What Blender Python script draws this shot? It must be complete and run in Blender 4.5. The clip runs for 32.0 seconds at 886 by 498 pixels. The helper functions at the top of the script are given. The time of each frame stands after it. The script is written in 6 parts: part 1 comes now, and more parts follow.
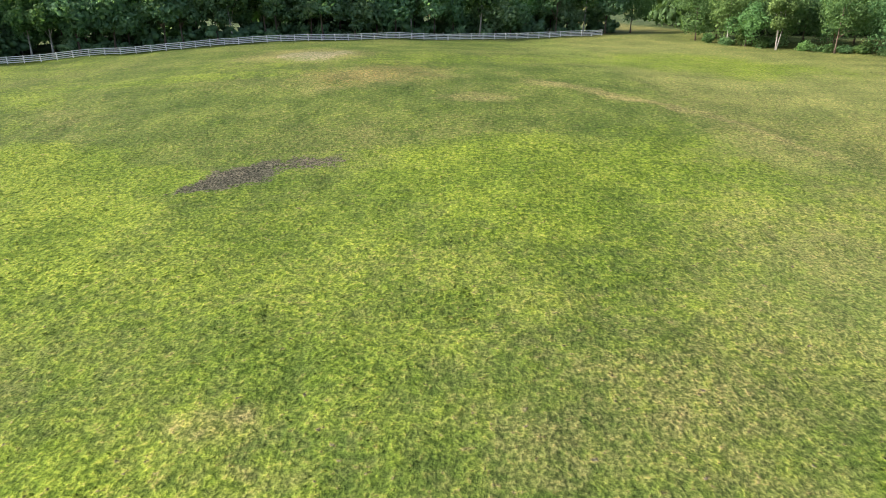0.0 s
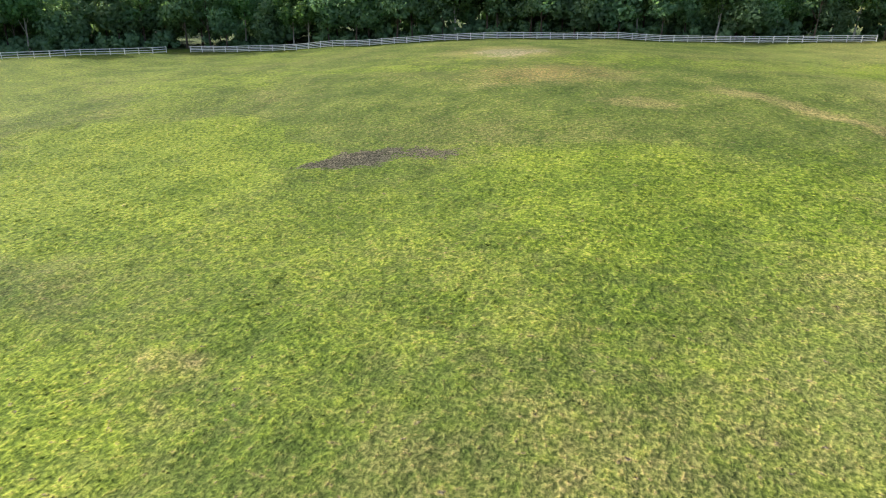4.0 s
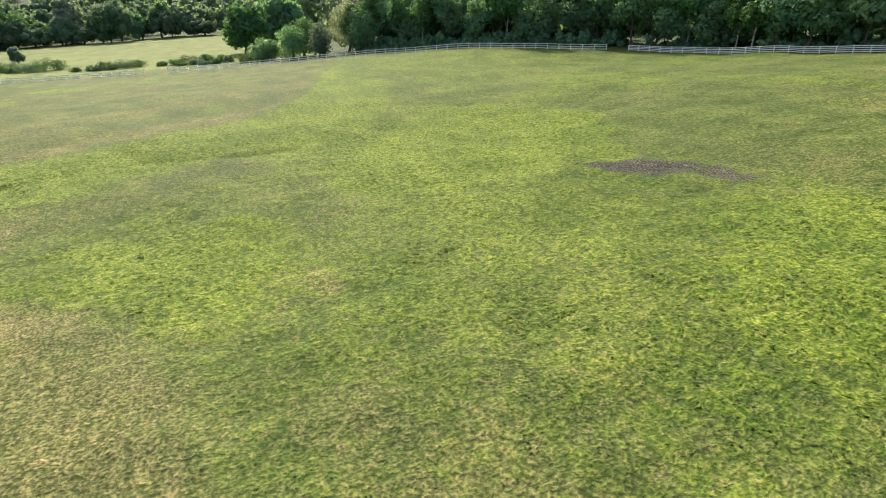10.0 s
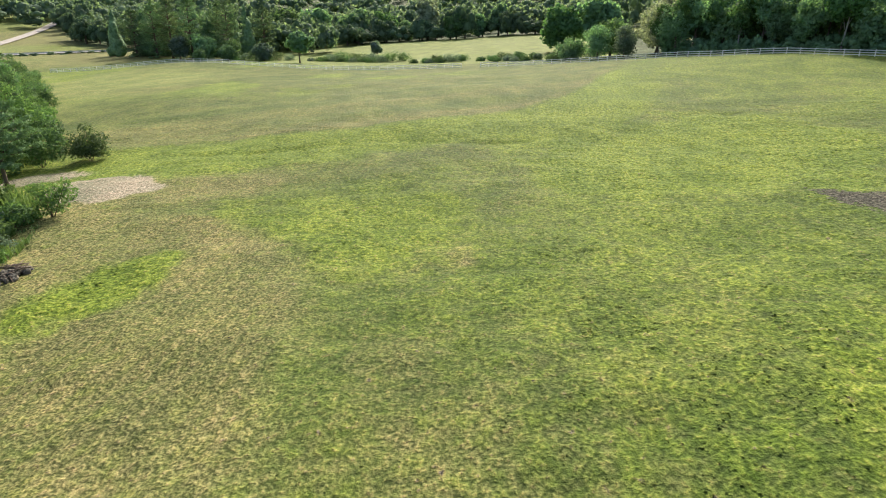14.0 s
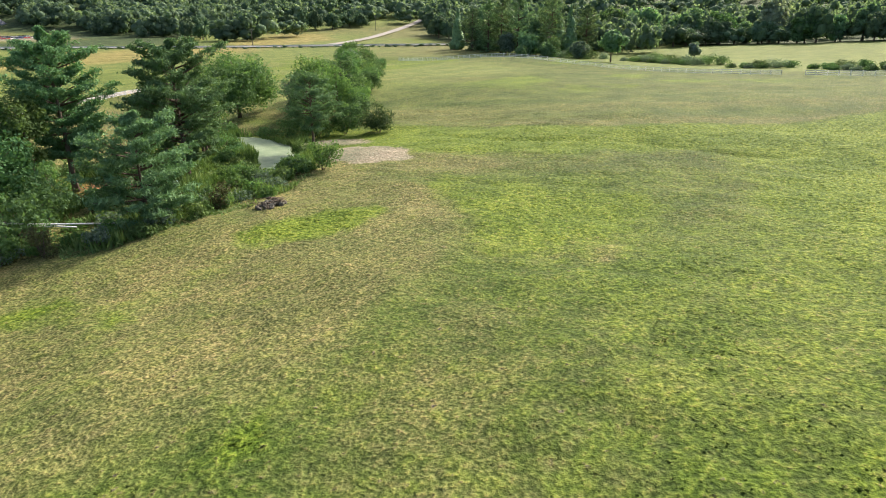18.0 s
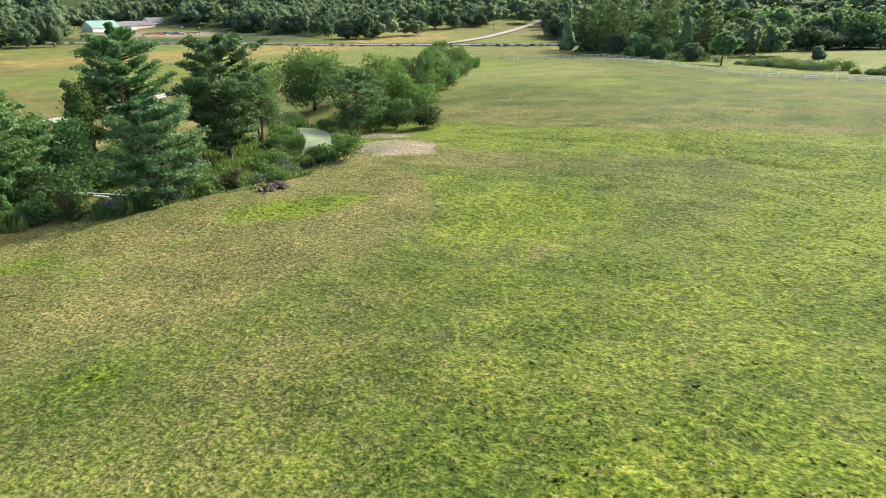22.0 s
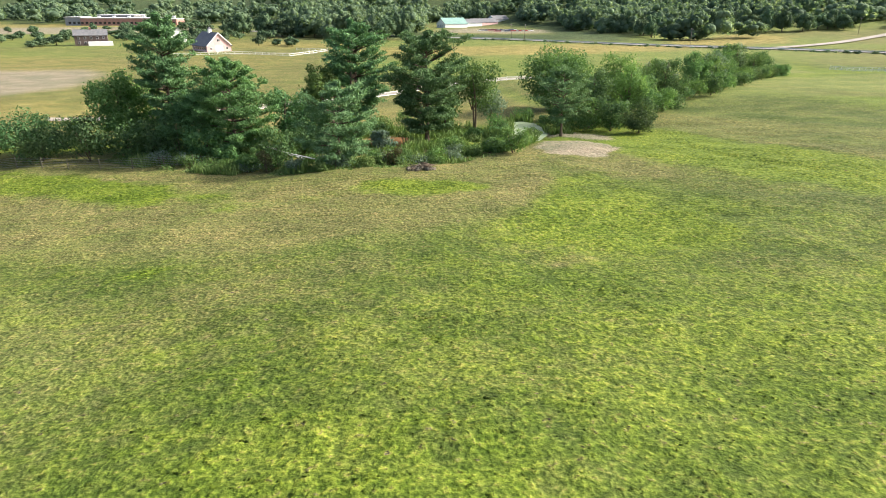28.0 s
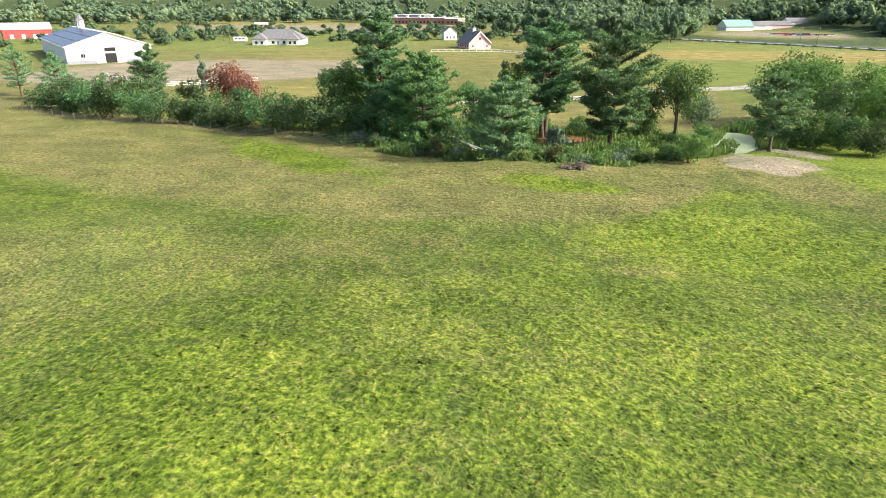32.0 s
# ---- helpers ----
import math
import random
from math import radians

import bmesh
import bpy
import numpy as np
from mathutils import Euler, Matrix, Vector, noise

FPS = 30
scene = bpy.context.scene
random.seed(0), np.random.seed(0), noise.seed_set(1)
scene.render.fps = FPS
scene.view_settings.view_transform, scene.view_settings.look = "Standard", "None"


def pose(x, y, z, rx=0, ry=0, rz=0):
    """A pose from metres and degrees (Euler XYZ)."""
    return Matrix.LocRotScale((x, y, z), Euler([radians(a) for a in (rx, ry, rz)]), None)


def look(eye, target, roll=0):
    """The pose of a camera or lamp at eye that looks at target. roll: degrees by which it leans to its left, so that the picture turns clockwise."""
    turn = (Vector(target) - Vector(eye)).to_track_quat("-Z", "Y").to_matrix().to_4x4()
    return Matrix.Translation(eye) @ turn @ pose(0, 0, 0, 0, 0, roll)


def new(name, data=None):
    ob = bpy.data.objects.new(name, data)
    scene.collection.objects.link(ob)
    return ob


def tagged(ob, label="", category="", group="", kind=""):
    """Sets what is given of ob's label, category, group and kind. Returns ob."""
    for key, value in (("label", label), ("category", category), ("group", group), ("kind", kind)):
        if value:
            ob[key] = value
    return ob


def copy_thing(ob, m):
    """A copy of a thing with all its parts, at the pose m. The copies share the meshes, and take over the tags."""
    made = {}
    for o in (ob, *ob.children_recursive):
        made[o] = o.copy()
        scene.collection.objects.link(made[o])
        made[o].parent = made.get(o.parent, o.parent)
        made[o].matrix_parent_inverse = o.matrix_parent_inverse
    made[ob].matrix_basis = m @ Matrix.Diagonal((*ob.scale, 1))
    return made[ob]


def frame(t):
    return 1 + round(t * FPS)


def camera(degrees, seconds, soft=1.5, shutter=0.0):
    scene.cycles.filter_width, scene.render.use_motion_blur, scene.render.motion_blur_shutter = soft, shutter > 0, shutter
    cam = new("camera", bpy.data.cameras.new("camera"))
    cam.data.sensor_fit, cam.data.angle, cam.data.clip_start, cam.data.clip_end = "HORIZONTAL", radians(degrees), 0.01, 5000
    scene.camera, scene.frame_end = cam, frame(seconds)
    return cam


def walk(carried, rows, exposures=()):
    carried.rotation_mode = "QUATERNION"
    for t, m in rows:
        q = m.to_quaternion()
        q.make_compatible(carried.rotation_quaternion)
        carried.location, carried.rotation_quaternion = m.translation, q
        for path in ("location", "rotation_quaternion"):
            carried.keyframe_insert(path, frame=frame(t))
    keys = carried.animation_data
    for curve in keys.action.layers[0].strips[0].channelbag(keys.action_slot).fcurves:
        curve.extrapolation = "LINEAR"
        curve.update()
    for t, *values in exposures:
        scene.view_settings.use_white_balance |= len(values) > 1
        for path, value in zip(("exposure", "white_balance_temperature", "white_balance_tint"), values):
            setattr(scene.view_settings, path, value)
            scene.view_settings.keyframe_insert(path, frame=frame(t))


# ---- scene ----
cam = camera(71.58, 32.0, soft=1.0)
# seconds, eye (m), rotation about x, y, z (degrees)
PATH = [
    (0.0, -0.72, -0.30, 18.14, 68.07, 0.30, -0.97),
    (0.5, 1.21, -0.16, 18.05, 68.10, 0.33, 1.08),
    (1.0, 3.05, 0.05, 18.03, 68.09, 0.34, 3.60),
    (1.5, 4.89, 0.34, 17.99, 68.11, 0.35, 6.60),
    (2.0, 6.68, 0.70, 17.93, 68.12, 0.31, 9.73),
    (2.5, 8.39, 1.20, 17.90, 68.12, 0.24, 13.14),
    (3.0, 10.05, 1.81, 17.84, 68.13, 0.19, 16.58),
    (3.5, 11.60, 2.52, 17.77, 68.16, 0.14, 19.98),
    (5.5, 16.93, 6.01, 17.43, 68.25, -0.00, 34.16),
    (6.0, 18.12, 7.00, 17.33, 68.31, -0.05, 37.77),
    (6.5, 19.22, 8.03, 17.24, 68.31, -0.09, 41.36),
    (7.0, 20.32, 9.06, 17.22, 68.31, -0.08, 45.00),
    (7.5, 21.36, 10.12, 17.25, 68.30, -0.10, 48.63),
    (8.0, 22.39, 11.16, 17.25, 68.34, -0.13, 52.32),
    (8.5, 23.38, 12.22, 17.26, 68.36, -0.11, 56.02),
    (9.0, 24.33, 13.33, 17.28, 68.34, -0.10, 59.72),
    (9.5, 25.20, 14.51, 17.29, 68.37, -0.08, 63.42),
    (10.0, 25.99, 15.73, 17.31, 68.36, -0.08, 67.10),
    (10.5, 26.73, 16.94, 17.32, 68.35, -0.03, 70.79),
    (11.0, 27.43, 18.17, 17.29, 68.38, -0.04, 74.47),
    (11.5, 28.09, 19.46, 17.29, 68.37, 0.02, 78.18),
    (12.0, 28.66, 20.76, 17.30, 68.37, 0.02, 81.88),
    (12.5, 29.17, 22.15, 17.32, 68.40, 0.14, 85.61),
    (13.0, 29.61, 23.53, 17.36, 68.38, 0.17, 89.31),
    (13.5, 30.01, 24.95, 17.38, 68.38, 0.19, 93.03),
    (14.0, 30.37, 26.38, 17.38, 68.40, 0.16, 96.76),
    (14.5, 30.64, 27.83, 17.34, 68.43, 0.24, 100.47),
    (16.5, 30.99, 33.69, 17.32, 68.41, 0.12, 115.30),
    (17.0, 30.84, 35.12, 17.33, 68.41, 0.09, 119.00),
    (17.5, 30.49, 36.51, 17.34, 68.41, 0.12, 122.66),
    (18.0, 30.00, 37.88, 17.36, 68.41, 0.09, 126.29),
    (18.5, 29.40, 39.22, 17.37, 68.43, 0.13, 128.17),
    (19.0, 28.69, 40.61, 17.37, 68.44, 0.13, 128.40),
    (19.5, 27.83, 42.05, 17.36, 68.42, 0.14, 128.51),
    (20.0, 26.92, 43.49, 17.37, 68.44, 0.06, 129.66),
    (20.5, 25.99, 44.92, 17.37, 68.41, 0.03, 131.54),
    (21.0, 24.98, 46.34, 17.32, 68.42, 0.05, 133.51),
    (21.5, 23.92, 47.72, 17.31, 68.39, 0.03, 135.62),
    (22.0, 22.82, 49.04, 17.29, 68.41, 0.04, 137.87),
    (22.5, 21.66, 50.30, 17.28, 68.39, 0.07, 140.12),
    (23.0, 20.46, 51.52, 17.26, 68.40, 0.04, 142.35),
    (23.5, 19.19, 52.68, 17.25, 68.39, 0.02, 144.64),
    (24.0, 17.89, 53.79, 17.24, 68.37, 0.02, 146.94),
    (24.5, 16.59, 54.84, 17.22, 68.39, 0.03, 149.30),
    (25.0, 15.27, 55.82, 17.26, 68.36, -0.02, 151.70),
    (25.5, 13.88, 56.72, 17.27, 68.37, -0.01, 154.14),
    (27.5, 8.03, 59.50, 17.31, 68.35, -0.04, 164.97),
    (28.0, 6.55, 60.02, 17.29, 68.34, -0.04, 167.77),
    (28.5, 5.06, 60.47, 17.28, 68.35, -0.03, 170.59),
    (29.0, 3.55, 60.90, 17.26, 68.37, -0.02, 173.44),
    (29.5, 2.02, 61.28, 17.21, 68.37, 0.00, 176.37),
    (30.0, 0.49, 61.58, 17.17, 68.39, 0.02, 179.32),
    (30.5, -1.06, 61.84, 17.12, 68.41, 0.01, 182.27),
    (31.0, -2.57, 62.04, 17.07, 68.42, 0.00, 185.21),
    (31.5, -3.95, 62.22, 17.04, 68.44, -0.03, 188.08),
    (32.0, -5.38, 62.44, 17.00, 68.42, -0.03, 192.02),
]
walk(cam, [(t, pose(x, y, z, rx, ry, rz)) for t, x, y, z, rx, ry, rz in PATH],
     ((0.0, 1.15), (8.0, 1.03), (13.0, 0.93), (18.0, 0.93), (24.0, 1.02), (30.0, 1.15), (32.0, 1.17)))

# ---- light: low hazy sun from the west, open sky ----
SUN_ELEV, SUN_AZ = 33.0, 180.0   # degrees; direction to the sun, counted from +x towards +y
world = bpy.data.worlds.new("world")
scene.world = world
world.use_nodes = True
wn = world.node_tree.nodes
sky = wn.new("ShaderNodeTexSky")
sky.sky_type, sky.sun_disc = "NISHITA", False
sky.sun_elevation, sky.sun_rotation = radians(SUN_ELEV), radians(90 - SUN_AZ)
sky.air_density, sky.dust_density = 0.8, 5.0
sky.ozone_density = 0.6
wn["Background"].inputs["Strength"].default_value = 0.15
world.node_tree.links.new(sky.outputs[0], wn["Background"].inputs["Color"])
sun = new("sun", bpy.data.lights.new("sun", "SUN"))
sun.data.energy, sun.data.angle, sun.data.color = 3.8, radians(3.0), (1.0, 0.92, 0.80)
sun.matrix_world = look((0, 0, 0), (-math.cos(radians(SUN_AZ)) * math.cos(radians(SUN_ELEV)), -math.sin(radians(SUN_AZ)) * math.cos(radians(SUN_ELEV)), -math.sin(radians(SUN_ELEV))))

# ---- mesh helpers ----
rng = np.random.default_rng(7)


def make_mesh(name, verts, faces, material=None, smooth=False, floats=None):
    """A mesh from arrays: verts (n, 3), faces a list of arrays (m, k)."""
    verts = np.asarray(verts, dtype=np.float32)
    faces = [np.asarray(f, dtype=np.int32) for f in (faces if isinstance(faces, list) else [faces]) if len(f)]
    loops = np.concatenate([f.ravel() for f in faces])
    total = np.concatenate([np.full(len(f), f.shape[1]) for f in faces])
    start = np.concatenate([[0], np.cumsum(total)[:-1]])
    me = bpy.data.meshes.new(name)
    me.vertices.add(len(verts))
    me.vertices.foreach_set("co", verts.ravel())
    me.loops.add(len(loops))
    me.loops.foreach_set("vertex_index", loops)
    me.polygons.add(len(total))
    me.polygons.foreach_set("loop_start", start.astype(np.int32))
    if smooth:
        me.polygons.foreach_set("use_smooth", np.ones(len(total), dtype=bool))
    for key, values in (floats or {}).items():
        me.attributes.new(key, "FLOAT", "POINT").data.foreach_set("value", np.asarray(values, dtype=np.float32))
    me.update(calc_edges=True)
    if material:
        me.materials.append(material)
    return me


def child(name, me, parent, m=None, label=""):
    ob = new(name, me)
    ob.parent = parent
    if m is not None:
        ob.matrix_basis = m
    return tagged(ob, label)


def part(name, bm, material, parent, label="", m=None):
    """Links a bmesh as one mesh object under a thing or under a part."""
    me = bpy.data.meshes.new(name)
    bm.to_mesh(me)
    bm.free()
    if material:
        me.materials.append(material)
    return child(name, me, parent, m, label)


def joined(pieces):
    """One (verts, faces) from several, faces as a list of arrays by size."""
    vs, fs, n = [], {}, 0
    for v, f in pieces:
        for a in (f if isinstance(f, list) else [f]):
            a = np.asarray(a)
            if len(a):
                fs.setdefault(a.shape[1], []).append(a + n)
        vs.append(v)
        n += len(v)
    return np.concatenate(vs), [np.concatenate(a) for a in fs.values()]


def tube(points, radii, sides=7):
    """A tapered tube along points, closed at its ends."""
    points, radii = np.asarray(points, float), np.asarray(radii, float)
    n = len(points)
    ways = np.gradient(points, axis=0)
    ways /= np.linalg.norm(ways, axis=1)[:, None] + 1e-9
    ref = np.where(np.abs(ways[:, 2:3]) > 0.9, [[1.0, 0, 0]], [[0, 0, 1.0]])
    a = np.cross(ways, ref)
    a /= np.linalg.norm(a, axis=1)[:, None] + 1e-9
    b = np.cross(ways, a)
    ang = np.linspace(0, 2 * np.pi, sides, endpoint=False)
    v = points[:, None] + radii[:, None, None] * (np.cos(ang)[None, :, None] * a[:, None] + np.sin(ang)[None, :, None] * b[:, None])
    i, j = np.meshgrid(np.arange(n - 1), np.arange(sides), indexing="ij")
    k = (j + 1) % sides
    f = np.stack([i * sides + j, i * sides + k, (i + 1) * sides + k, (i + 1) * sides + j], -1).reshape(-1, 4)
    caps = np.stack([np.arange(sides)[::-1], (n - 1) * sides + np.arange(sides)])
    return v.reshape(-1, 3), [f, caps]


def unit(v):
    return v / (np.linalg.norm(v, axis=-1, keepdims=True) + 1e-9)


def cards(places, normals, size, r, aspect=0.65, bend=0.25):
    """Small folded rhombic leaf clumps at places, facing normals."""
    n = len(places)
    size = np.broadcast_to(np.asarray(size, float), (n,))[:, None]
    t1 = unit(np.cross(normals, r.normal(size=(n, 3))))
    t2 = np.cross(normals, t1)
    up = normals * size * bend
    v = np.stack([places + t1 * size, places + t2 * size * aspect + up, places - t1 * size, places - t2 * size * aspect + up], 1)
    k = np.arange(n)[:, None] * 4
    return v.reshape(-1, 3), np.concatenate([k + [[0, 1, 2]], k + [[0, 2, 3]]])


def box_bm(x0, x1, y0, y1, z0, z1, bevel=0.0):
    bm = bmesh.new()
    bmesh.ops.create_cube(bm, size=1)
    for v in bm.verts:
        v.co = ((x0 + x1) / 2 + v.co.x * (x1 - x0), (y0 + y1) / 2 + v.co.y * (y1 - y0), (z0 + z1) / 2 + v.co.z * (z1 - z0))
    if bevel:
        bmesh.ops.bevel(bm, geom=bm.edges[:], offset=bevel, segments=1, affect="EDGES")
    return bm


def prism_bm(profile, y0, y1):
    """A solid with the profile (x, z) drawn out from y0 to y1."""
    bm = bmesh.new()
    a = [bm.verts.new((x, y0, z)) for x, z in profile]
    b = [bm.verts.new((x, y1, z)) for x, z in profile]
    n = len(profile)
    bm.faces.new(a)
    bm.faces.new(b[::-1])
    for i in range(n):
        bm.faces.new((a[i], b[i], b[(i + 1) % n], a[(i + 1) % n]))
    bmesh.ops.recalc_face_normals(bm, faces=bm.faces[:])
    return bm


def value_noise(x, y, seed):
    """Smooth noise between 0 and 1 over the plane, one cell a unit."""
    def corner(i, j):
        h = np.sin(i * 127.1 + j * 311.7 + seed * 74.7) * 43758.5453
        return h - np.floor(h)
    i, j = np.floor(x), np.floor(y)
    u, v = x - i, y - j
    u, v = u * u * (3 - 2 * u), v * v * (3 - 2 * v)
    return (corner(i, j) * (1 - u) + corner(i + 1, j) * u) * (1 - v) + (corner(i, j + 1) * (1 - u) + corner(i + 1, j + 1) * u) * v


def fbm(x, y, scale, seed, octaves=4):
    total, amp, norm = 0.0, 1.0, 0.0
    for k in range(octaves):
        total = total + amp * value_noise(x / scale * 2 ** k + 13.7 * k, y / scale * 2 ** k - 7.3 * k, seed + k)
        norm += amp
        amp *= 0.55
    return total / norm


def smooth01(a, b, x):
    t = np.clip((x - a) / (b - a), 0, 1)
    return t * t * (3 - 2 * t)


# ---- the lie of the land ----
HUMPS = ((-20, 110, 35, 3.99), (60, 110, 45, 0.4), (-100, 120, 45, 0.16), (-100, 40, 45, 1.33), (-30, 45, 30, -1.57), (25, 55, 30, 1.29),
         (-60, 75, 35, -0.58), (-60, 0, 30, 0.96), (0, 5, 28, 0.48), (50, 10, 35, -2.04), (-160, 0, 50, -1.04), (-110, -70, 50, 3.85),
         (-40, -40, 28, -0.81), (20, -30, 28, 1.12), (60, 150, 45, 0.06), (10, 150, 35, -0.95), (-130, 85, 30, 1.99), (-85, 110, 28, -0.66),
         (-195, -93, 26, 3.8))
POND = ((-18.6, -24.8, 0.5), (-20.4, -26.8, 1.1), (-23.2, -30.2, 1.7), (-27, -34.8, 2.2), (-30.2, -39.8, 2.5), (-31.8, -45, 2.3), (-32.0, -49, 1.6), (-31.8, -51, 0.5))
WATER = -3.2


def pond_distance(x, y):
    """How far a place lies outside the pond's edge (below 0 inside)."""
    best = np.full(np.shape(x), 1e9)
    for (ax, ay, ar), (bx, by, br) in zip(POND, POND[1:]):
        t = np.clip(((x - ax) * (bx - ax) + (y - ay) * (by - ay)) / ((bx - ax) ** 2 + (by - ay) ** 2), 0, 1)
        best = np.minimum(best, np.hypot(x - ax - t * (bx - ax), y - ay - t * (by - ay)) - (ar + t * (br - ar)))
    return best


def height(x, y):
    x, y = np.asarray(x, float), np.asarray(y, float)
    yy = np.minimum(y, 165) + 0.0 * x
    z = -5.5 + 0.0643 * 18 * np.logaddexp(0, (yy + 74) / 18) + 0.006 * np.clip(x, -220, 120)
    for a, b, s, k in HUMPS:
        z = z + k * np.exp(-((x - a) ** 2 + (y - b) ** 2) / (2 * s * s))
    z = z - 0.9 * np.exp(-((x - 6) / 14) ** 2 - ((y + 19) / 5) ** 2)          # ditch along the south bank
    z = z - 2.2 * smooth01(-20, -60, y) * smooth01(-55, -45, x) * smooth01(80, 40, x) * smooth01(-160, -100, y) * 0.5
    z = z - 0.22 * np.exp(-((x + 46.5 + 0.12 * y + 1.6 * np.sin(y / 5)) / 0.9) ** 2) * smooth01(-22, -14, y) * smooth01(32, 24, y)   # wet furrow in the swale
    d = pond_distance(x, y)
    z = z + (WATER - 0.5 - z) * smooth01(4.0, -0.4, d)                          # pond basin
    z = z + 0.35 * np.exp(-(((x + 29.5) / 5.6) ** 2 + ((y + 19) / 6.5) ** 2) ** 2)   # spread heap of sand
    near = smooth01(260, 60, np.hypot(x, y - 30))
    fine = smooth01(66, 58, np.abs(x + 5)) * smooth01(71, 64, np.abs(y - 28))
    z = z + near * ((fbm(x, y, 10, 3, 3) - 0.5) * 0.75 + (fbm(x, y, 24, 8, 2) - 0.5) * 0.8 + fine * (fbm(x, y, 1.9, 5, 2) - 0.5) * 0.34)
    r = np.hypot(x, y - 30)
    start = 450 + 450 * smooth01(-60, 160, x) + 330 * np.exp(-((x + 170) / 110) ** 2 - ((y + 620) / 260) ** 2)
    z = z + smooth01(start, start + 1100, r) * (38 + 60 * fbm(x, y, 500, 11, 3)) + smooth01(1800, 3400, r) * 60 * fbm(x, y, 1100, 17, 2)
    return z


def ground_at(x, y):
    return float(height(np.array([x]), np.array([y]))[0])


# ---- materials ----
def material(name, rough=0.8, spec=0.3, metal=0.0):
    m = bpy.data.materials.new(name)
    m.use_nodes = True
    p = m.node_tree.nodes["Principled BSDF"]
    p.inputs["Roughness"].default_value, p.inputs["Metallic"].default_value = rough, metal
    p.inputs["Specular IOR Level"].default_value = spec
    return m, m.node_tree.nodes, m.node_tree.links, p


def noise_node(nodes, links, scale, detail=4.0, coord="Object", stretch=None):
    tc = nodes.new("ShaderNodeTexCoord")
    n = nodes.new("ShaderNodeTexNoise")
    n.inputs["Scale"].default_value, n.inputs["Detail"].default_value = scale, detail
    if stretch:
        mp = nodes.new("ShaderNodeMapping")
        mp.inputs["Scale"].default_value = stretch
        links.new(tc.outputs[coord], mp.inputs["Vector"])
        links.new(mp.outputs[0], n.inputs["Vector"])
    else:
        links.new(tc.outputs[coord], n.inputs["Vector"])
    return n.outputs["Fac"]


def span(nodes, links, fac, lo, hi, to_lo=0.0, to_hi=1.0):
    n = nodes.new("ShaderNodeMapRange")
    n.inputs["From Min"].default_value, n.inputs["From Max"].default_value = lo, hi
    n.inputs["To Min"].default_value, n.inputs["To Max"].default_value = to_lo, to_hi
    links.new(fac, n.inputs["Value"])
    return n.outputs["Result"]


def mix(nodes, links, fac, a, b, blend="MIX"):
    n = nodes.new("ShaderNodeMix")
    n.data_type, n.blend_type = "RGBA", blend
    for i, v in ((0, fac), (6, a), (7, b)):
        if isinstance(v, bpy.types.NodeSocket):
            links.new(v, n.inputs[i])
        elif isinstance(v, (int, float)):
            n.inputs[i].default_value = v
        else:
            n.inputs[i].default_value = (*v, 1.0)
    return n.outputs[2]


def bump(nodes, links, p, fac, strength=0.4, distance=0.05):
    b = nodes.new("ShaderNodeBump")
    b.inputs["Strength"].default_value, b.inputs["Distance"].default_value = strength, distance
    links.new(fac, b.inputs["Height"])
    links.new(b.outputs[0], p.inputs["Normal"])


def plain(name, a, b, scale=3.0, rough=0.7, spec=0.3, metal=0.0, relief=0.2, stretch=None, dist=0.02):
    """Two tones in noise at two scales, with fine relief."""
    m, n, l, p = material(name, rough, spec, metal)
    big, fine = noise_node(n, l, scale, 3, "Object", stretch), noise_node(n, l, scale * 9, 3, "Object", stretch)
    c = mix(n, l, span(n, l, big, 0.3, 0.7), a, b)
    c = mix(n, l, span(n, l, fine, 0.3, 0.75, 0.0, 0.35), c, tuple(0.6 * v for v in a))
    l.new(c, p.inputs["Base Color"])
    bump(n, l, p, fine, relief, dist)
    return m


